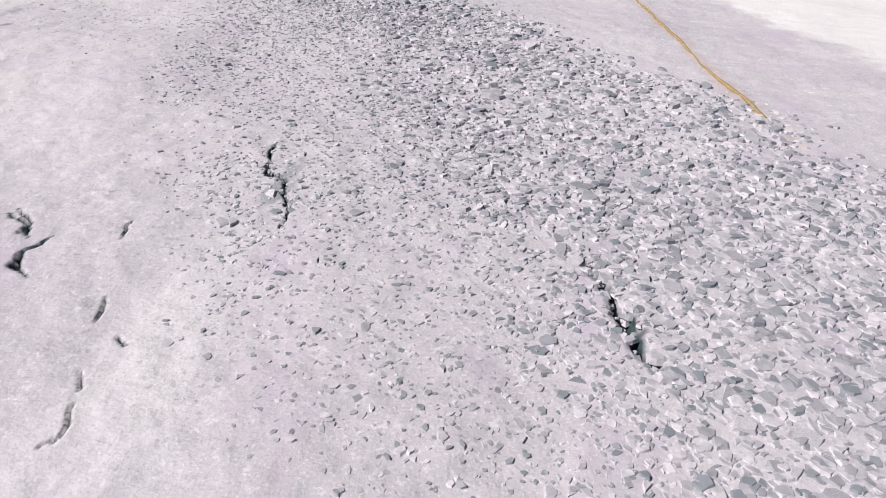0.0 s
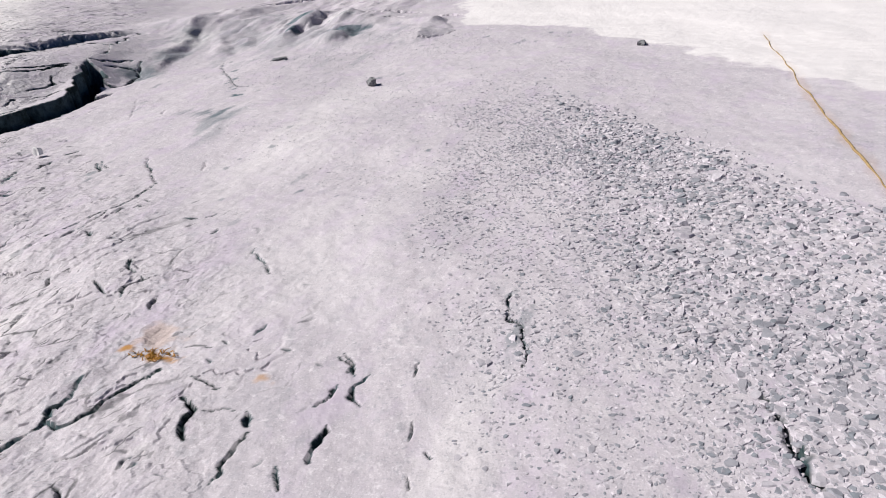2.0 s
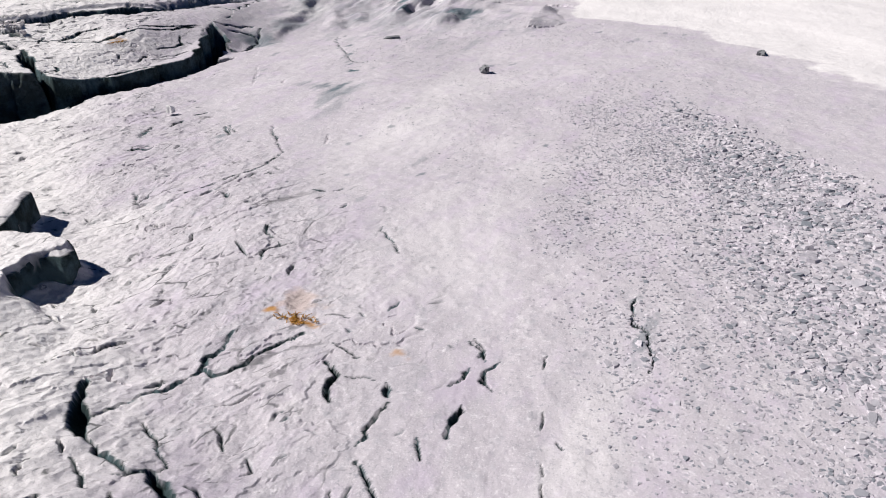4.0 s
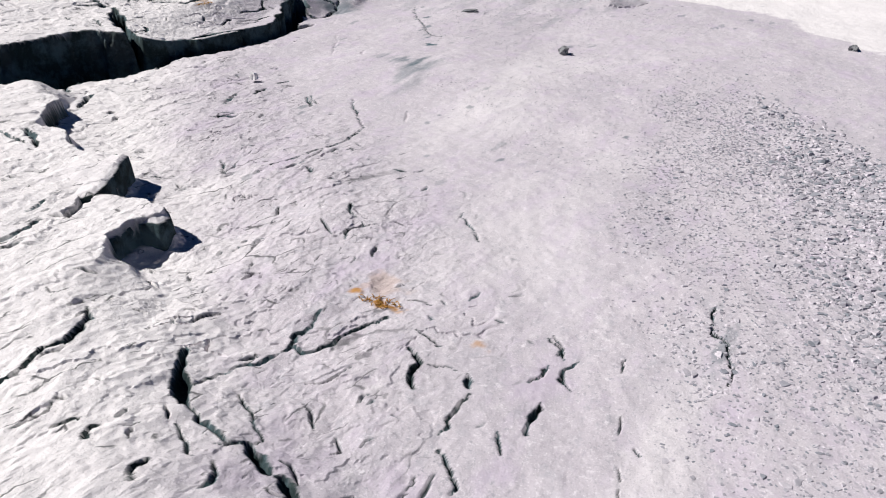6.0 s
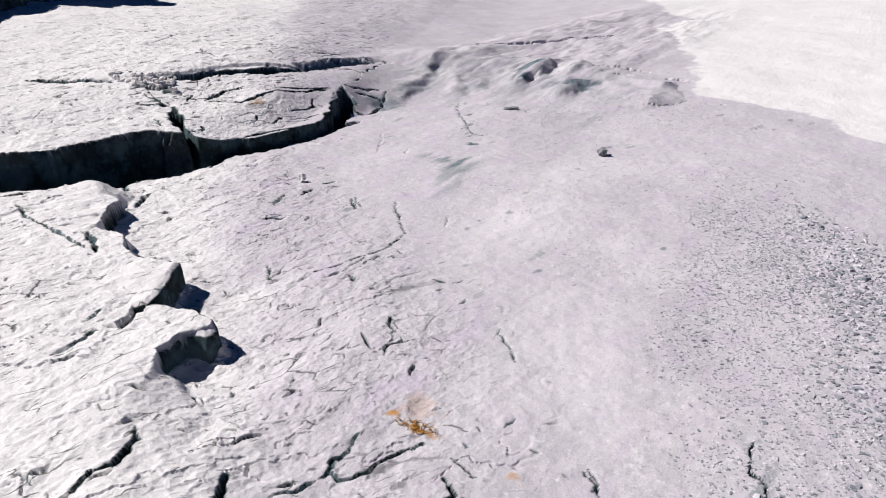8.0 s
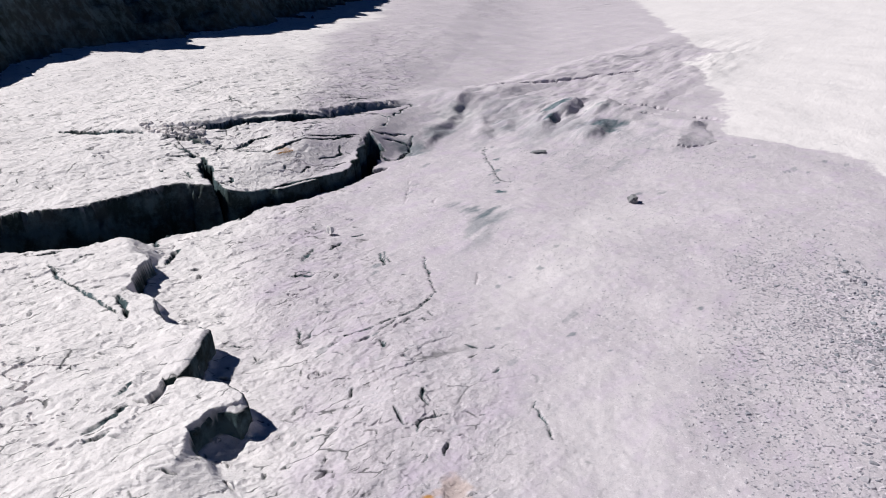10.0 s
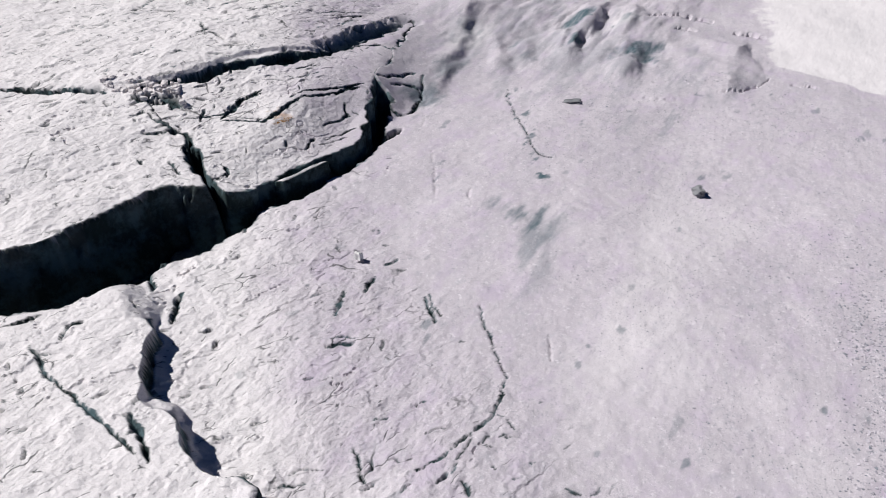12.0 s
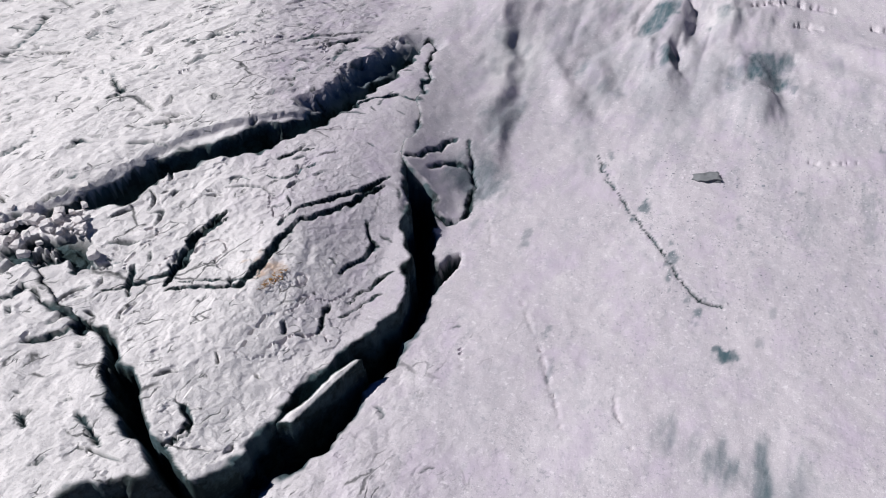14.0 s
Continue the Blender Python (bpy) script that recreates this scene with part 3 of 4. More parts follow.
def base_height(x, y):
    s = upper_side(x, y)
    wide = 0.05 + 0.30 * np.clip(y - 8.0, 0, 1.3) + 0.5 * np.clip(y - 9.3, 0, 4)
    up = np.clip((s + wide) / (2 * wide), 0, 1)
    up = up * up * (3 - 2 * up)
    north = np.interp(y, (5, 6.0, 6.7, 7.2, 7.7, 8.3, 8.8, 9.1, 9.9, 10.7, 11.4, 14, 30), (-13, -11.6, -10.25, -10.03, -9.85, -9.65, -9.28, -9.03, -8.9, -8.8, -8.75, -8.6, -14)) - x
    soft = 0.04 + 0.5 * np.clip(y - 11.0, 0, 1) + 0.6 * np.clip(6.9 - y, 0, 1)
    north = ease(north, -soft, soft)
    lift = 0.13 * (1 - ease(s, 2.0, 4.0)) * (1 - ease(y, 9.5, 11.5))
    z = up * (0.20 + lift + 0.07 * np.clip(s, -1, 1.5) + 0.16 * np.clip(s - 1.5, 0, 1.5) + 0.06 * np.clip(s - 3, 0, 8) + 0.02 * np.clip(s - 11, 0, 60) + 0.06 * np.clip(y - 6.2, 0, 2.4) * (1 - ease(y, 10, 16)) * ease(s, 0.0, 0.9) + 0.05 * north
              - 0.16 * ease(y, 5.5, 6.2) * (1 - ease(y, 7.6, 8.8)) * (1 - ease(s, 0.10, 0.95)))
    z = z + bench_height(x, y) + fold_height(x, y) + 0.05 * fbm(x * 0.45, y * 0.45, 3, 4)
    rough = rough_rock(x, y)
    crag = 0.5 - np.abs(fbm(x * 3.1, y * 2.4, 31, 4, 0.55))
    fine = 0.5 - np.abs(fbm(x * 12, y * 10, 37, 3, 0.6))
    z = z + rough * (0.003 * ledges(x, y, 0.46, 11, 0.08) + 0.011 * plates(x, y, 0.30, 601) ** 2 + 0.006 * plates(x, y, 0.11, 611) ** 2 + 0.020 * crag + 0.007 * fine)
    z = z + up * rough * 0.011 * ledges(x, y, 0.75, 811, 0.14, 3)
    z = z - rough * 0.025 * hairlines(x, y, 0.55, 47, 0.006)
    z = z + 0.004 * fbm(x * 11, y * 11, 41, 3)
    # the low fluted step behind the smooth bed
    step = ease(y + 0.5 * fbm(x * 0.9, y * 0.3, 51, 3), 10.4, 13.4) * ease(x, -9.6, -8.2) * (1 - ease(x, -5.6, -3.9)) * (1 - ease(y, 20, 36))
    flutes = np.abs(fbm(x * 1.3, y * 0.28, 61, 4))
    z = z + step * (0.10 + 0.20 * ease(-x, 6.4, 8.4) + 0.07 * flutes) + step * 0.03 * fbm(x * 3, y * 2, 65, 4)
    # a plate at the end of the step, with a broken eastern facet
    crest = np.interp(y, (11.3, 13.8), (-3.62, -3.72)) + 0.09 * fbm(x * 2, y * 2, 67, 4)
    fall = np.interp(y, (11.3, 12.2, 13.8), (0.12, 0.50, 0.06))
    z = z + (0.115 + 0.04 * fbm(x * 1.5, y * 1.5, 69, 3)) * np.where(x < crest, ease(x - crest, -1.3, 0.0), 1 - np.clip((x - crest) / fall, 0, 1)) * ease(y, 11.1, 12.0) * (1 - ease(y, 13.2, 14.2))
    for cx, cy, rx, ry, k in SHADE_POOLS:
        near = (np.abs(x - cx) < 2 * rx) & (np.abs(y - cy) < 2 * ry)
        d = np.hypot((x[near] - cx) / rx, (y[near] - cy) / ry)
        z[near] -= 0.05 * k * (1 - ease(d + 0.7 * fbm(x[near] * 3, y[near] * 1.5, 157, 4), 0.2, 1.3))
    return z


# Recesses by the cleft arm and between blocks, coloured dark for their shade.
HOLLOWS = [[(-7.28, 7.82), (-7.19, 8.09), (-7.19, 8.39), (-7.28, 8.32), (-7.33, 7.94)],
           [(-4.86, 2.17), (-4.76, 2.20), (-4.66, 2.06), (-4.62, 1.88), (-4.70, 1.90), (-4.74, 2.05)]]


def crack_warp(x, y):
    """The plan bent at two scales, so that cracks run unevenly."""
    return (x + 0.022 * fbm(x * 9, y * 9, 81, 3) + 0.006 * fbm(x * 26, y * 26, 83, 2),
            y + 0.022 * fbm(x * 9, y * 9, 91, 3) + 0.006 * fbm(x * 26, y * 26, 93, 2))


def carve_cracks(x, y, z):
    wx, wy = crack_warp(x, y)
    width_noise = 1 + 0.6 * fbm(x * 9, y * 9, 95, 2)
    growth_shade = np.zeros(x.shape)
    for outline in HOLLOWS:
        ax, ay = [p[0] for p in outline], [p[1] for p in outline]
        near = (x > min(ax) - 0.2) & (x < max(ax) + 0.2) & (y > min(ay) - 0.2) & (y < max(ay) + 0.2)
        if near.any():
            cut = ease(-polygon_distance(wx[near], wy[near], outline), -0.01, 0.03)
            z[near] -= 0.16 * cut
            growth_shade[near] = np.maximum(growth_shade[near], 1.05 * ease(cut, 0.1, 0.5))
    for line, half, depth in CRACKS:
        ax, ay = [p[0] for p in line], [p[1] for p in line]
        near = (x > min(ax) - 0.3) & (x < max(ax) + 0.3) & (y > min(ay) - 0.3) & (y < max(ay) + 0.3)
        if not near.any():
            continue
        d, t = line_distance(wx[near], wy[near], line) if half > 0.005 else line_distance(x[near] + 0.008 * fbm(x[near] * 9, y[near] * 9, 97, 2), y[near], line)
        w = 0.85 * half * (0.25 + 0.75 * np.sin(np.pi * np.clip(t, 0.02, 0.98)) ** 0.6) * np.clip(width_noise[near], 0.22, 2)
        cut = 1 - ease(d / w, 0.40, 1.25)
        z[near] -= min(depth, 1.7 * half + 0.012) * cut
        # Green growth in the cracks, darkened further to paint their shade.
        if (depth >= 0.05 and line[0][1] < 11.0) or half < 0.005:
            growth_shade[near] = np.maximum(growth_shade[near], (1 - ease(d, 1.0 * w + 0.15 * half, 1.25 * w + min(0.55 * half, 0.009))) * (0.75 if half < 0.005 else 1.0))
    return z, growth_shade


def rubble_gaps(x, y):
    """Gaps between the broken pieces at the west end of the second cleft, dark with painted shade, 0 to 1."""
    out = np.zeros(x.shape)
    near = (x > -11.2) & (x < -8.9) & (y > 5.7) & (y < 7.5)
    nx, ny = x[near], y[near]
    zone = 1 - ease(np.hypot((nx + 9.95) / 0.85, (ny - 6.58 - 0.35 * (nx + 9.95)) / 0.40), 0.5, 1.0)
    out[near] = zone * ease(fbm(nx * 6, ny * 5, 261, 4, 0.6), 0.12, 0.30)
    return out


def make_nicks(count, seed, x0, x1, y0, y1, stretch=1.0, spread=38):
    """Short jagged cracks strewn over the broken rock: corners, half width, depth, lift of the western side."""
    r, out = random.Random(seed), []
    for _ in range(count):
        x, y = r.uniform(x0, x1), r.uniform(y0, y1)
        long = min(0.055 * math.exp(r.gauss(0.6, 0.5)), 0.30) * stretch
        a = radians(68 + r.gauss(0, spread))
        bend = r.gauss(0, 0.5)
        line = [(x, y)]
        for _ in range(3):
            a += (bend * 0.5 + r.gauss(0, 0.6)) * spread / 38
            line.append((line[-1][0] + long / 3 * math.cos(a), line[-1][1] + long / 3 * math.sin(a)))
        far = 1 + 0.07 * math.hypot(x + 1, y)
        out.append((line, r.uniform(0.0032, 0.0070) * far * (1 + long), r.uniform(0.025, 0.06), r.uniform(0.0, 0.02)))
    return out


NICKS = make_nicks(800, 77, -13, -0.6, 0.4, 13) + make_nicks(70, 78, -4.2, -1.0, 0.6, 4.0) + make_nicks(230, 79, -14.0, -8.3, 5.4, 13.0, 1.9, 20)


def carve_nicks(x, y, z, rough, growth_shade):
    """Cut the short cracks, looking only at the points of the plan's half-metre cells that each one touches."""
    gx, gy = np.floor(x * 2).astype(int), np.floor(y * 2).astype(int)
    inside = np.flatnonzero((gx >= -30) & (gx <= 2) & (gy >= -2) & (gy <= 30))
    key = (gx[inside] + 100) * 1000 + gy[inside] + 100
    order = np.argsort(key, kind="stable")
    inside, key = inside[order], key[order]
    for line, half, depth, lift in NICKS:
        ax, ay = [p[0] for p in line], [p[1] for p in line]
        take = []
        for cx in range(math.floor((min(ax) - 0.12) * 2), math.floor((max(ax) + 0.12) * 2) + 1):
            for cy in range(math.floor((min(ay) - 0.12) * 2), math.floor((max(ay) + 0.12) * 2) + 1):
                k = (cx + 100) * 1000 + cy + 100
                lo, hi = np.searchsorted(key, (k, k + 1))
                if hi > lo:
                    take.append(inside[lo:hi])
        if not take:
            continue
        i = np.concatenate(take)
        i = i[(np.abs(x[i] - np.mean(ax)) < 0.5) & (np.abs(y[i] - np.mean(ay)) < 0.5)]
        if not len(i):
            continue
        d, t = line_distance(x[i], y[i], line)
        taper = np.sin(np.pi * np.clip(t, 0.03, 0.97)) ** 0.7
        dx, dy = line[-1][0] - line[0][0], line[-1][1] - line[0][1]
        side = (x[i] - line[0][0]) * dy - (y[i] - line[0][1]) * dx
        west = np.where(side * (1 if dy > 0 else -1) < 0, 1.0, 0.0)
        cut = 1 - ease(d / (half * taper + 1e-4), 0.4, 1.5)
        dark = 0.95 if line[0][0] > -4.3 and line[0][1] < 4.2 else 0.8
        # The dark colour puts shade into the short cracks.
        growth_shade[i] = np.maximum(growth_shade[i], dark * (1 - ease(d / (half * taper + 1e-4), 0.9, 1.5)) * ease(rough[i], 0.03, 0.25))
        z[i] += rough[i] * taper * (lift * west * (1 - ease(d, 0.0, 0.11)) - depth * cut)
    return z


def marks(x, y):
    """Stains: the grey washed band, rust, damp, and shade painted in the hollows."""
    w1, w2 = 0.5 * fbm(x * 0.8, y * 0.8, 101, 4), 0.8 * fbm(x * 0.35, y * 0.35, 111, 4)
    west = np.interp(y, (-1, 0.9, 2.2, 3.27, 3.96, 4.9, 6.9, 20, 29, 200), (-1.2, -2.15, -3.55, -4.7, -5.6, -6.3, -7.5, -17.5, -21.5, -140))
    east = np.interp(y, (-5, 7.05, 8.0, 9.9, 10.9, 12.4, 13.0, 16.3, 21.6, 25, 28, 62, 200), (5.0, 2.2, 1.6, 0.5, -0.5, -1.3, -3.1, -3.8, -5.9, -5.6, -7.4, -20, -90))
    band = ease(x - west + w1, -0.75, 0.45) * (1 - ease(x - east + 0.35 * w1 + 0.2 * w2 + 0.22 * fbm(x * 2.6, y * 2.6, 115, 4, 0.6), -0.09, 0.12))
    rust = np.zeros(x.shape)
    for cx, cy, rx, ry, k in ((-2.40, 2.08, 0.12, 0.035, 1.0), (-2.60, 2.14, 0.07, 0.03, 0.9), (-2.50, 2.25, 0.14, 0.15, 0.25), (-1.75, 2.0, 0.05, 0.04, 0.7), (-8.3, 7.25, 0.12, 0.1, 0.5)):
        rust = np.maximum(rust, k * (1 - ease(np.hypot((x - cx) / rx, (y - cy) / ry) + 0.8 * fbm(x * 16, y * 16, 121, 4), 0.2, 1.2)))
    d, t = line_distance(x + 0.03 * fbm(x * 3, y * 3, 131, 3), y, [(1.62, 3.3), (1.53, 5.3), (1.55, 6.8), (1.6, 10.5)])
    rust = np.maximum(rust, 0.20 * (1 - ease(d + 0.03 * fbm(x * 20, y * 5, 141, 3), 0.0, 0.09)) * (1 - 0.6 * ease(y, 6.5, 9)))
    damp_shade = np.zeros(x.shape)
    for cx, cy, rx, ry, k in DAMP_AND_SHADE:
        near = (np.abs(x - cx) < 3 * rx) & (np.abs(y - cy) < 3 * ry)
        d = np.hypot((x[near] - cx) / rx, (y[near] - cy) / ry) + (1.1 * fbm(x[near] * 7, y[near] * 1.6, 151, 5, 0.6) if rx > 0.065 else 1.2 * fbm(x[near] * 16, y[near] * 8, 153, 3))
        damp_shade[near] = np.maximum(damp_shade[near], k * (1 - ease(d, 0.0 if rx > 0.065 else 0.35, 1.5 if rx > 0.065 else 1.1)))
    # Tints the hollows with the shade beside the folds.
    for cx, cy, rx, ry, k in SHADE_POOLS:
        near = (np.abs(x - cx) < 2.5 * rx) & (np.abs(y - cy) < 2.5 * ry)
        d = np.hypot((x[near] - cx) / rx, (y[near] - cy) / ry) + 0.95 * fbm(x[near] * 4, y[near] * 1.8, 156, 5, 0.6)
        damp_shade[near] = np.maximum(damp_shade[near], 1.1 * k * (1 - ease(d, 0.2, 1.2)))
    # Paler patches in the band; the first paints sunlight on a fold.
    for cx, cy, rx, ry, k in ((-5.75, 13.5, 0.3, 0.6, 0.9), (-7.75, 11.3, 0.2, 1.0, 0.7), (-3.3, 6.5, 0.5, 2.2, 0.45), (-2.0, 3.6, 0.4, 1.6, 0.35), (-0.75, 1.6, 0.18, 0.9, 0.4)):
        d = np.hypot((x - cx) / rx, (y - cy) / ry) + 0.6 * fbm(x * 2, y * 1.2, 158, 4)
        band = band * (1 - k * (1 - ease(d, 0.1, 1.5)))
    return {"band": band, "rust": rust, "damp_shade": damp_shade, "rough": rough_rock(x, y)}


def sheet(name, xs, ys, height, keep=None):
    """A rock sheet over a grid of plan lines, with its stains and painted shade as attributes."""
    x, y = (g.ravel() for g in np.meshgrid(xs, ys))
    z, extra = height(x, y)
    nx, ny = len(xs), len(ys)
    i = (np.arange(ny - 1)[:, None] * nx + np.arange(nx - 1)[None, :]).ravel()
    quads = np.stack((i, i + 1, i + 1 + nx, i + nx), 1)
    points = np.stack((x, y, z), 1)
    if keep is not None:
        k = keep(x, y)
        quads = quads[k[quads].all(1)]
        used = np.unique(quads)
        renum = np.zeros(len(points), np.int64)
        renum[used] = np.arange(len(used))
        quads, points, extra = renum[quads], points[used], {a: v[used] for a, v in extra.items()}
    me = bpy.data.meshes.new(name)
    me.vertices.add(len(points))
    me.vertices.foreach_set("co", points.astype(np.float32).ravel())
    me.loops.add(quads.size)
    me.loops.foreach_set("vertex_index", quads.astype(np.int32).ravel())
    me.polygons.add(len(quads))
    me.polygons.foreach_set("loop_start", np.arange(0, quads.size, 4, dtype=np.int32))
    me.polygons.foreach_set("use_smooth", (extra["rough"][quads].mean(1) < 0.35) | (extra["moss"][quads].max(1) > 0.06))
    me.update(calc_edges=True)
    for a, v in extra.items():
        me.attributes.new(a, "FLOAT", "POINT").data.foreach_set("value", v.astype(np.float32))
    me.materials.append(ROCK)
    return new(name, me)


def graded(stops):
    """Plan lines from (place, step) stops; the step grows smoothly from stop to stop."""
    out, v = [], stops[0][0]
    where, steps = [s[0] for s in stops], [s[1] for s in stops]
    while v < where[-1]:
        out.append(v)
        v += float(np.exp(np.interp(v, where, np.log(steps))))
    return np.array(out + [where[-1]])


def cleft_distance(x, y):
    wob = 0.06 * fbm(x * 3.2, y * 3.2, 161, 3, 0.45) + 0.022 * fbm(x * 11, y * 11, 163, 2)
    return polygon_distance(x, y, CLEFT) + wob + 0.028


def ground_height(x, y):
    z = base_height(x, y)
    extra = marks(x, y)
    near = (x > -15) & (x < -6.5) & (y > -2.5) & (y < 12.5)
    d = np.full(x.shape, 9.0)
    d[near] = cleft_distance(x[near], y[near])
    floor = -0.46 + 0.16 * fbm(x * 1.6, y * 1.6, 171, 5)
    crumble = 0.05 * fbm(x * 5, y * 5, 174, 4, 0.6) * ease(-d, 0.0, 0.05)
    inside = 0.35 * ease(-d - crumble, -0.012, 0.03) + 0.65 * ease(-d - crumble, 0.02, 0.13)
    floor = floor + 0.06 * fbm(x * 9, y * 9, 175, 3)
    rim = 0.012 * (1 - ease(d, 0.0, 0.035))
    z = z - rim * (d > 0)
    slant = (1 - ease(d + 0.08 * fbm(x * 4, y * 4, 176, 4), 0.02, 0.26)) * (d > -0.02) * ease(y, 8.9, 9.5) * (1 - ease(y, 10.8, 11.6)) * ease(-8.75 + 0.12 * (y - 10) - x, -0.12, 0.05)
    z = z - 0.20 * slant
    # The slanting wall is tinted teal to paint its shade.
    extra["damp_shade"] = np.maximum(extra["damp_shade"], 1.0 * slant)
    z, growth_shade = carve_cracks(x, y, z)
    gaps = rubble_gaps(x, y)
    z, growth_shade = z - 0.07 * gaps, np.maximum(growth_shade, gaps)
    z = carve_nicks(x, y, z, extra["rough"], growth_shade)
    z = z * (1 - inside) + floor * inside
    # Green growth on wall and floor, with the shade of the cleft coloured in.
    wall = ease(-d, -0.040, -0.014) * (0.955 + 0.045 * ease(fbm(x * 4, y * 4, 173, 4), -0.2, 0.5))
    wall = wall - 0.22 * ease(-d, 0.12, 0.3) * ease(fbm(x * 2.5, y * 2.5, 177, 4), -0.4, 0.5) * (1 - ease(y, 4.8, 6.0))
    extra["moss"] = np.minimum(np.maximum(wall, np.maximum(growth_shade, bench_face(x, y))), 1.0)
    return z, extra


def slab_height(x, y):
    d = polygon_distance(x, y, SLAB) - 0.03 + 0.045 * fbm(x * 4.5, y * 4.5, 181, 3, 0.45) + 0.022 * fbm(x * 12, y * 12, 183, 2)
    z = base_height(np.minimum(x, np.interp(y, EDGE_Y, EDGE_X) - 0.12), y) - 0.02
    extra = marks(x, y)
    z, growth_shade = carve_cracks(x, y, z)
    gaps = rubble_gaps(x, y)
    z, growth_shade = z - 0.07 * gaps, np.maximum(growth_shade, gaps)
    z = carve_nicks(x, y, z, extra["rough"], growth_shade)
    z = z - 0.012 * (1 - ease(-d, 0.0, 0.03))
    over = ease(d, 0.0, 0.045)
    # Colours the sides and rim of the slab dark, as painted shade.
    extra["moss"] = np.maximum(ease(d, -0.032, -0.010), growth_shade)
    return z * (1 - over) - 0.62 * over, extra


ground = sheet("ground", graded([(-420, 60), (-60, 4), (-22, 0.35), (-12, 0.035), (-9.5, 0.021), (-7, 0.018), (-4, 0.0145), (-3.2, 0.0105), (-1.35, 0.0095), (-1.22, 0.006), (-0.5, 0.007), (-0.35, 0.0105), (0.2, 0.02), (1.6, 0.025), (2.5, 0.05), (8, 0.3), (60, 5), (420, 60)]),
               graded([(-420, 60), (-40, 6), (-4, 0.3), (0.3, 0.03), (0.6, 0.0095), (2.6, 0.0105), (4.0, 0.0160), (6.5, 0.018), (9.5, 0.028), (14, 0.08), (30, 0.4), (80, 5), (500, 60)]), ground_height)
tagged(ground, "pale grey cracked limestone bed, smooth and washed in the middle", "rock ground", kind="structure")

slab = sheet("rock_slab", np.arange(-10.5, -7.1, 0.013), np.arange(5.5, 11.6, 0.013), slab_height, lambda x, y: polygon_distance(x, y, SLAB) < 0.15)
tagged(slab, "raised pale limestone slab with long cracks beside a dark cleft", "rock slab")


# ---- the far ridge, whose shadow lies over the upper left ----
def ridge_height(x, y):
    edge = np.interp(y, (-10, 7.5, 9.8, 11.9, 13.8, 17.2, 21.8, 30, 60), (-11.5, -15.5, -16.8, -18.0, -19.2, -20.0, -21.0, -25.0, -42))
    s = edge - 0.2 - x + 0.7 * fbm(x * 0.5, y * 0.5, 191, 4)
    tall = 2.1 + 3.5 * ease(y, 9.5, 12.6) + 3.0 * ease(s, 4.0, 7.0) * (1 - ease(y, 9.5, 12.6))
    h = tall * ease(s, 0.0, 4.4 * tall / 5.6) + 0.05 * np.clip(s - 4, 0, 40)
    q = h / 0.45 + 0.9 * fbm(x * 0.8, y * 0.8, 201, 4)
    h = (np.floor(q) + ease(q - np.floor(q), 0.55, 1.0)) * 0.45
    z = h + 0.25 * fbm(x * 0.9, y * 0.9, 211, 5) * ease(s, 0.3, 2) - 0.5 + 1.2 * ease(s, -0.5, 0.3)
    one = np.zeros(x.shape)
    # The moss value colours nearly the whole ridge as dark as its shade.
    return z, {"band": one, "rust": one, "damp_shade": one, "rough": 1 + one, "moss": (0.97 + 0.03 * ease(fbm(x * 0.7, y * 0.7, 221, 4), -0.3, 0.4))}


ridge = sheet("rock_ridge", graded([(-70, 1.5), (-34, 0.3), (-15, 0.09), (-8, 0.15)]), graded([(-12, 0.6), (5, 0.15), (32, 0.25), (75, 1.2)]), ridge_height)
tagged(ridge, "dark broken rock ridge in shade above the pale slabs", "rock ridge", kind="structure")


# ---- loose stones and blocks ----
def stone_mesh(name, sx, sy, sz, seed, mat, cuts=5, jag=0.16):
    """An angular stone: a cut box, roughened and flattened on top."""
    rnd = random.Random(seed)
    bm = bmesh.new()
    bmesh.ops.create_cube(bm, size=1.0)
    for _ in range(3):
        n = Vector((rnd.uniform(-1, 1), rnd.uniform(-1, 1), rnd.uniform(0.1, 0.9))).normalized()
        got = bmesh.ops.bisect_plane(bm, geom=bm.verts[:] + bm.edges[:] + bm.faces[:], plane_co=n * rnd.uniform(0.42, 0.56), plane_no=n, clear_outer=True)
        rims = [e for e in got["geom_cut"] if isinstance(e, bmesh.types.BMEdge)]
        bmesh.ops.edgenet_fill(bm, edges=rims)
    bmesh.ops.triangulate(bm, faces=bm.faces[:])
    bmesh.ops.subdivide_edges(bm, edges=bm.edges[:], cuts=cuts, use_grid_fill=True)
    for v in bm.verts:
        p = v.co * 2.3 + Vector((seed * 3.1, seed * 1.7, 0))
        v.co += Vector((noise.noise(p), noise.noise(p + Vector((7, 0, 0))), noise.noise(p + Vector((0, 9, 0))))) * jag
        v.co += noise.noise_vector(p * 4) * jag * 0.25 + noise.noise_vector(p * 11) * jag * 0.10
        v.co = Vector((v.co.x * sx, v.co.y * sy, v.co.z * sz))
    me = bpy.data.meshes.new(name)
    bm.to_mesh(me)
    bm.free()
    me.materials.append(mat)
    return me


def stone(name, x, y, z, size, turn, seed, mat, label, category="stone", group="", tilt=0.0, cuts=5, jag=0.16):
    ob = new(name, stone_mesh(name, *size, seed, mat, cuts, jag))
    ob.matrix_world = pose(x, y, z, tilt, 0, turn)
    return tagged(ob, label, category, group)


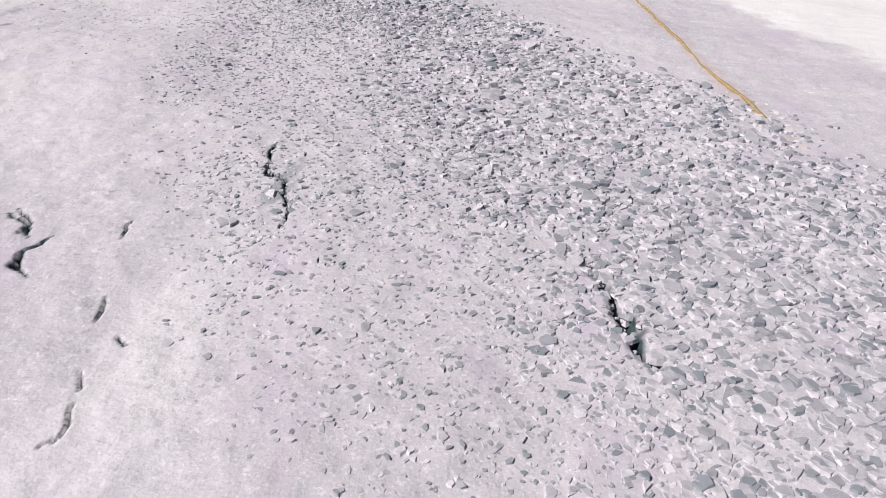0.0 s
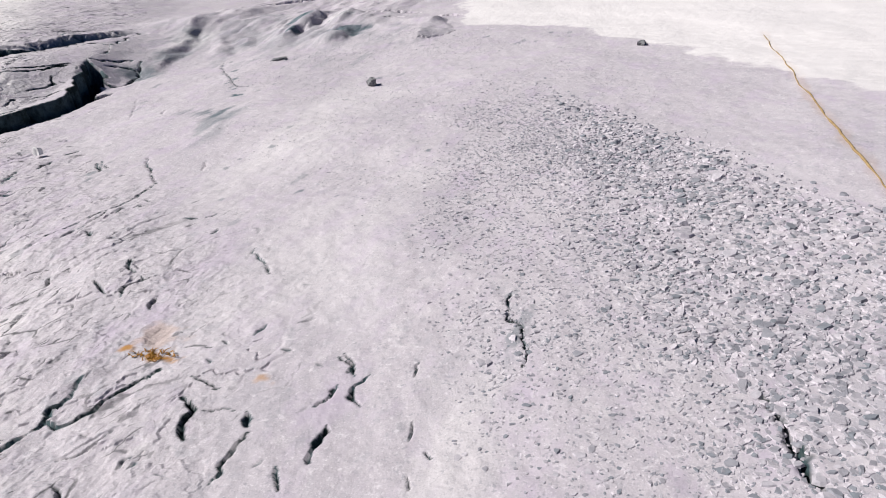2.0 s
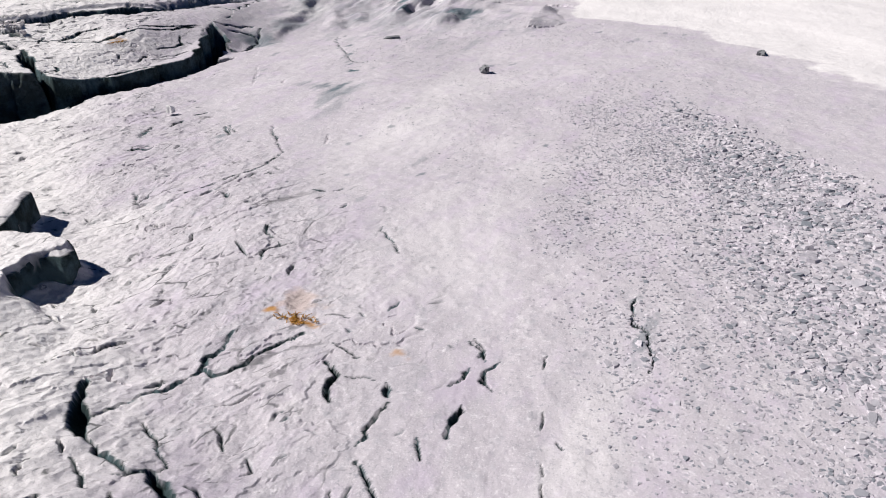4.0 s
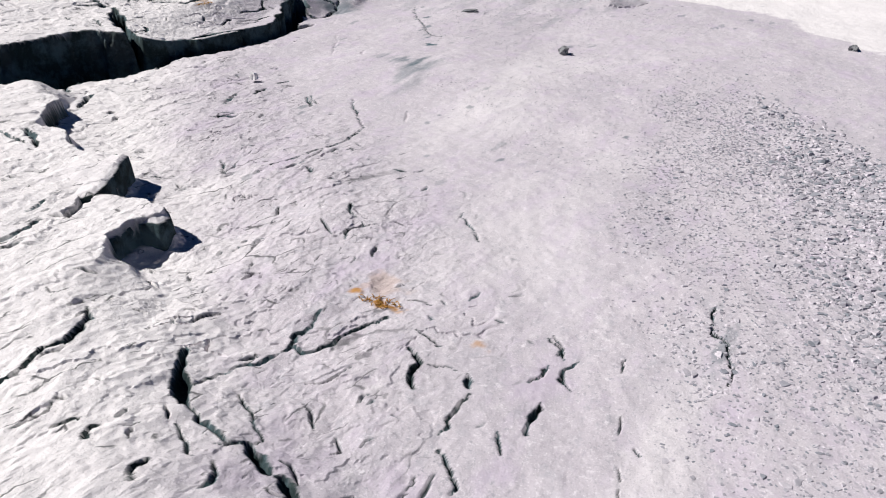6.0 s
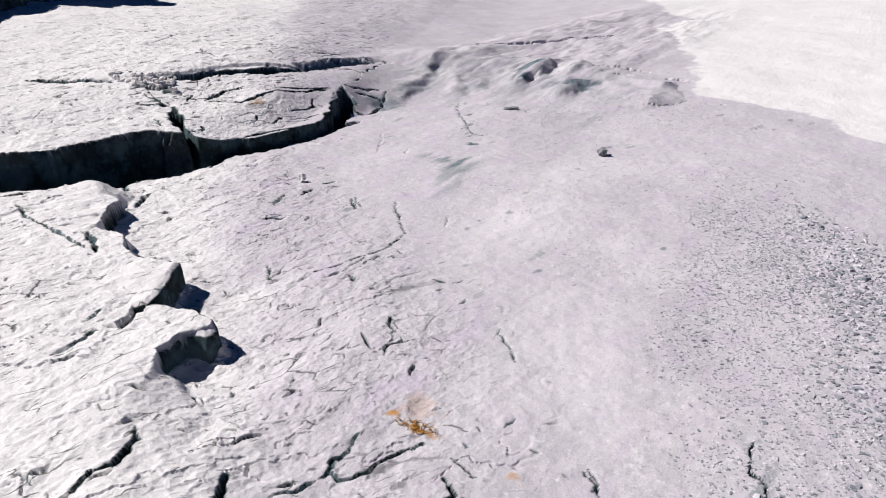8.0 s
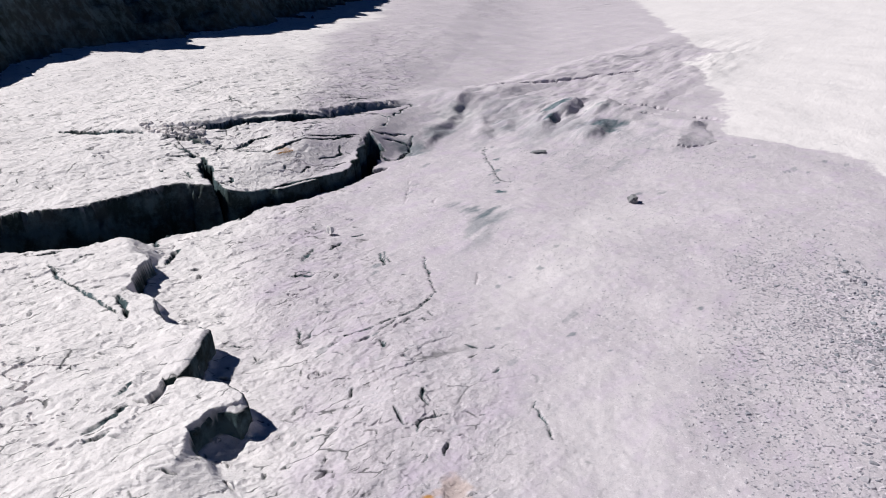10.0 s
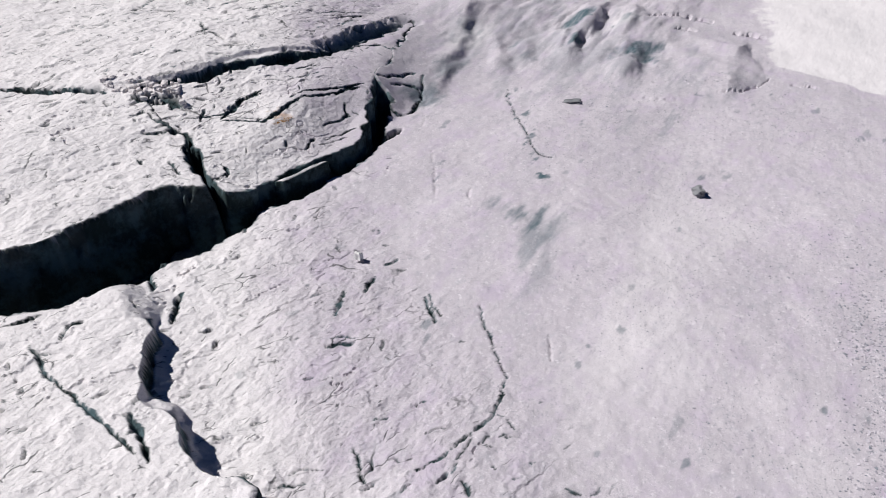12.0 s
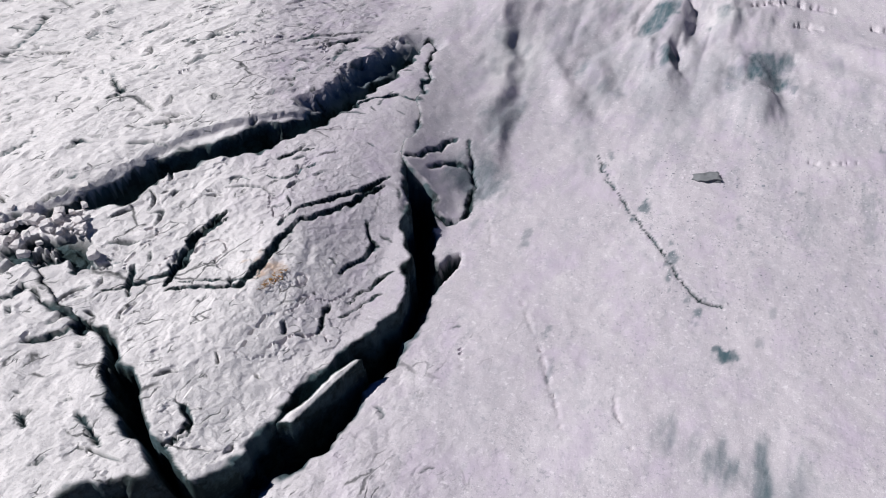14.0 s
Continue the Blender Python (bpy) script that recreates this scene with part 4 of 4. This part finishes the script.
def rock_block(outline, low, high, seed, label, name="rock_block", foot=-0.2):
    """A broken plate of rock that stands out of the bed: it rises from low in the west to high at its eastern break."""
    ax, ay = [p[0] for p in outline], [p[1] for p in outline]

    def distance(x, y):
        return polygon_distance(x, y, outline) + 0.012 * fbm(x * 6, y * 6, seed, 4, 0.6)

    def top(x, y):
        d = distance(x, y)
        t = (x - min(ax)) / (max(ax) - min(ax))
        back = ease((y - min(ay)) / (max(ay) - min(ay)), 0.0, 0.5)
        z = 0.175 + 0.05 * fbm(x * 0.45, y * 0.45, 3, 4) + 0.006 * plates(x, y, 0.11, 611) ** 2 + low + (high - low) * ease(t, 0.1, 0.9) * (0.25 + 0.75 * back) + 0.02 * fbm(x * 4, y * 4, seed + 3, 4)
        z = z - 0.02 * (1 - ease(-d, 0.0, 0.05))
        over = ease(d, 0.0, 0.03)
        flat = np.zeros(x.shape)
        # The moss value paints shade down the broken sides.
        return z * (1 - over) + foot * over, {"band": 0.1 + flat, "rust": flat, "damp_shade": flat, "rough": 1 + flat, "moss": ease(d, -0.018, -0.006)}

    ob = sheet(name, np.arange(min(ax) - 0.1, max(ax) + 0.1, 0.011), np.arange(min(ay) - 0.1, max(ay) + 0.1, 0.011), top, lambda x, y: distance(x, y) < 0.06)
    return tagged(ob, label, name.replace("_", " "))


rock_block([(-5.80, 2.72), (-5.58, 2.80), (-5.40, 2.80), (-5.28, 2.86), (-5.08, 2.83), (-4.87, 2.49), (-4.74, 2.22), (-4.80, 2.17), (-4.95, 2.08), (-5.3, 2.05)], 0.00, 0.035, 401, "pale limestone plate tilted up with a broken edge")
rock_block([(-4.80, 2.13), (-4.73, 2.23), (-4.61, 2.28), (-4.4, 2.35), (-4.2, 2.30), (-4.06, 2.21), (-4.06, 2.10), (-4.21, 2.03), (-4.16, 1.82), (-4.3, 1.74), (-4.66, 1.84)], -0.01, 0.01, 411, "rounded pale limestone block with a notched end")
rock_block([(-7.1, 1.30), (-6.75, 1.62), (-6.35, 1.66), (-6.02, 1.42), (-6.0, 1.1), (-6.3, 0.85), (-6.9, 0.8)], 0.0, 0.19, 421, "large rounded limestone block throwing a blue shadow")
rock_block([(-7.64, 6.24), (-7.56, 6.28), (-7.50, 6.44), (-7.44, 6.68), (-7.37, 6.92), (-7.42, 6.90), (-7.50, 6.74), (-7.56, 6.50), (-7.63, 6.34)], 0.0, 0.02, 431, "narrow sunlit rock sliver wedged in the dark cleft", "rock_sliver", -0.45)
stone("white_pebble", -6.10, 5.57, 0.04, (0.07, 0.06, 0.08), 0, 12, WHITE_STONE, "small bright white pebble lying on the grey rock", "pebble", cuts=2)
stone("dark_stone", 0.0, 10.1, 0.02, (0.20, 0.10, 0.06), 80, 15, DARK_STONE, "flat dark stone lying near the bright rock", "stone", cuts=5, jag=0.25)
stone("dark_stone", -5.48, 10.12, 0.03, (0.22, 0.13, 0.06), 20, 16, DARK_STONE, "low oval dark stone on the grey bed", "stone", cuts=5, jag=0.25)
stone("dark_stone", -3.37, 8.40, 0.01, (0.09, 0.14, 0.08), 30, 14, DARK_STONE, "small dark stone on the smooth grey bed", "stone", cuts=5, jag=0.25)

# ---- gravel ----
rng = np.random.default_rng(5)


def gravel_amount(x, y):
    west = np.interp(y, (0.6, 1.2, 1.6, 2.0, 2.4, 2.9, 3.6, 5.0, 6.6, 8.3), (0.2, -0.15, -0.45, -0.6, -0.75, -1.0, -1.4, -1.6, -1.85, -2.1))
    east = np.interp(y, (0.6, 3.5, 4.4, 5.5, 7.0, 8.0, 9.0), (2.6, 1.75, 1.15, 0.45, -0.6, -1.2, -1.6))
    a = ease(x - west + 0.3 * fbm(x * 1.5, y * 1.5, 301, 3), -0.25, 0.25) * (1 - ease(x - east, -0.4, 0.25)) * (1 - 0.9 * ease(y, 5.6, 8.4))
    return a * (0.55 + 0.45 * ease(fbm(x * 1.1, y * 1.1, 311, 3), -0.5, 0.3))


def chip_shapes(sizes, rnd, n=6):
    """Angular flat chips: a foot ring of n corners and a smaller, tilted top ring."""
    m = len(sizes)
    size = np.asarray(sizes)[:, None]
    a = (np.arange(n)[None, :] + rnd.uniform(-0.3, 0.3, (m, n))) * 2 * np.pi / n + rnd.uniform(0, 6.28, (m, 1))
    r = size * 0.5 * rnd.uniform(0.6, 1.3, (m, n))
    px, py = r * np.cos(a), r * np.sin(a) * rnd.uniform(0.5, 1.0, (m, 1))
    turn = rnd.uniform(0, np.pi, (m, 1))
    px, py = px * np.cos(turn) - py * np.sin(turn), px * np.sin(turn) + py * np.cos(turn)
    shrink = rnd.uniform(0.5, 0.8, (m, 1))
    top = size * rnd.uniform(0.03, 0.15, (m, 1)) + shrink * (px * rnd.uniform(-0.25, 0.25, (m, 1)) + py * rnd.uniform(-0.25, 0.25, (m, 1)))
    foot = np.stack((px, py, np.broadcast_to(-size * 0.18, (m, n))), 2)
    return np.concatenate((foot, np.stack((px * shrink, py * shrink, top), 2)), 1)


CHIP_FACES = [(6, 7, 8, 9, 10, 11)] + [(i, (i + 1) % 6, 6 + (i + 1) % 6, 6 + i) for i in range(6)]
gx, gy = rng.uniform(-4, 2.6, 140000), rng.uniform(0.6, 9.0, 140000)
coarse = ease(gx - np.interp(gy, (0.6, 1.6, 2.2, 3.0, 3.7, 5.3, 7.0), (0.7, 0.35, 0.15, -0.15, -0.4, -0.75, -1.0)), -0.35, 0.6)
thin = 1.0 - 0.3 * coarse
kept = rng.uniform(0, 1, 140000) < gravel_amount(gx, gy) * thin
gx, gy, coarse = gx[kept], gy[kept], coarse[kept]
gz = ground_height(gx, gy)[0]
gs = (0.021 + 0.027 * coarse) * rng.lognormal(0, 0.35, len(gx))
fx, fy = rng.uniform(-6.5, 1.2, 72000), rng.uniform(1.0, 12.0, 72000)
grit = ease(fx - np.interp(fy, (1, 3, 4.5, 6.5, 9, 12), (-0.6, -1.3, -2.9, -4.9, -6.4, -7.0)), 0.0, 1.2) * (1 - ease(fx - np.interp(fy, (1, 5, 8, 12), (1.4, 1.0, 0.0, -2.5)), -0.4, 0.2))
kept = rng.uniform(0, 1, 72000) < grit * 0.85 * ease(fbm(fx * 0.8, fy * 0.8, 331, 3), -0.6, 0.5)
fx, fy = fx[kept], fy[kept]
fine = chip_shapes((0.011 + 0.0006 * fy) * rng.lognormal(0, 0.3, len(fx)), rng, 4) + np.stack((fx, fy, ground_height(fx, fy)[0]), 1)[:, None, :]
own = np.argsort(-gs * (gy < 3.2))[:280]
rest = np.setdiff1d(np.arange(len(gx)), own)
shapes = chip_shapes(gs[rest], rng) * np.stack((1 + 0 * gy, 1 + 0 * gy, np.interp(gy, (1.6, 3.4), (0.75, 1.15))), 1)[rest][:, None, :] + np.stack((gx, gy, gz), 1)[rest][:, None, :]
base = (np.arange(len(rest)) * 12)[:, None]
faces = []
for f in CHIP_FACES:
    faces.extend((base + np.array(f)[None, :]).tolist())
base = (12 * len(rest) + np.arange(len(fx)) * 8)[:, None]
for f in [(4, 5, 6, 7)] + [(i, (i + 1) % 4, 4 + (i + 1) % 4, 4 + i) for i in range(4)]:
    faces.extend((base + np.array(f)[None, :]).tolist())
me = bpy.data.meshes.new("gravel")
me.from_pydata(np.concatenate((shapes.reshape(-1, 3), fine.reshape(-1, 3))).tolist(), [], faces)
me.materials.append(GRAVEL)
tagged(new("gravel", me), "grey and lilac flat angular gravel strewn over pale rock", "gravel", kind="stuff")
chip_data = []
for k in range(24):
    m = bpy.data.meshes.new("chip")
    m.from_pydata(chip_shapes([1.0], rng)[0].tolist(), [], CHIP_FACES)
    m.materials.append(CHIP)
    chip_data.append(m)
for k, i in enumerate(own):
    ob = new("stone_chip", chip_data[k % 24])
    ob.matrix_world = pose(gx[i], gy[i], gz[i], 0, 0, float(rng.uniform(0, 360))) @ Matrix.Diagonal((float(gs[i]), float(gs[i]), 0.65 * float(gs[i]), 1.0))
    tagged(ob, "angular grey stone chip lying in loose gravel", "stone chip", "larger chips in the gravel")


# ---- rubble at the west end of the second cleft ----
for k in range(56):
    u, v = rng.uniform(0, 1), rng.normal(0, 1)
    x, y = -10.55 + 0.85 * u + 0.10 * v, 6.55 + 0.55 * u - 0.12 * v
    size = float(rng.uniform(0.03, 0.085))
    z = float(base_height(np.array([x]), np.array([y]))[0]) + size * 0.12
    stone("rubble_stone", float(x), float(y), z, (size, size * float(rng.uniform(0.6, 1.3)), size * 0.6), float(rng.uniform(0, 360)), 40 + k, BLOCK,
          "broken pale limestone piece heaped at the cleft", "stone", "rubble at the cleft", cuts=2, jag=0.14)


# ---- the root and the dry growth ----
def tube(name, points, radii, mat, sides=7):
    """A bent tapering tube along points."""
    bm = bmesh.new()
    rings = []
    for i, (p, r) in enumerate(zip(points, radii)):
        ahead = (Vector(points[min(i + 1, len(points) - 1)]) - Vector(points[max(i - 1, 0)])).normalized()
        side = ahead.cross(Vector((0, 0, 1))).normalized()
        up = side.cross(ahead)
        rings.append([bm.verts.new(Vector(p) + (side * math.cos(a) + up * math.sin(a)) * r) for a in (2 * math.pi * k / sides for k in range(sides))])
    for a, b in zip(rings, rings[1:]):
        for k in range(sides):
            bm.faces.new((a[k], a[(k + 1) % sides], b[(k + 1) % sides], b[k])).smooth = True
    bm.faces.new(rings[0][::-1])
    bm.faces.new(rings[-1])
    me = bpy.data.meshes.new(name)
    bm.to_mesh(me)
    bm.free()
    me.materials.append(mat)
    return me


ry = np.arange(3.6, 10.4, 0.12)
rx = np.interp(ry, (3.3, 5.3, 6.8, 10.5), (1.60, 1.53, 1.55, 1.6)) + 0.03 * fbm(ry * 1.7, ry * 0, 501, 3)
rz = ground_height(rx, ry)[0] + 0.004
rr = 0.010 * (1 - 0.6 * (ry - 3.6) / 6.8) * (1 + 0.5 * fbm(ry * 5, ry * 0, 511, 2))
root = new("root", tube("root", list(zip(rx.tolist(), ry.tolist(), rz.tolist())), rr.tolist(), ROOT))
tagged(root, "long thin yellow-brown root lying across the pale rock", "root")

tuft = new("dry_moss", None)
tuft.location = (-2.43, 2.09, float(ground_height(np.array([-2.43]), np.array([2.09]))[0][0]))
tagged(tuft, "rusty orange dry moss growing along a crack", "moss")
for k in range(46):
    a, d = float(rng.uniform(0, 6.28)), float(rng.uniform(0.0, 0.11))
    bx, by = d * math.cos(a) * 1.3, d * math.sin(a) * 0.55
    lean = float(rng.uniform(0, 6.28))
    long = float(rng.uniform(0.02, 0.05))
    pts = [(bx, by, 0.0), (bx + long * 0.4 * math.cos(lean), by + long * 0.4 * math.sin(lean), 0.010), (bx + long * math.cos(lean), by + long * math.sin(lean), 0.006)]
    blade = new("blade", tube("blade", pts, (0.0035, 0.003, 0.001), STRAW, 4))
    blade.parent = tuft
tuft_x, tuft_y = -8.21, 7.17
copy_thing(tuft, pose(tuft_x, tuft_y, float(slab_height(np.array([tuft_x]), np.array([tuft_y]))[0][0]) + 0.004, 0, 0, 70))
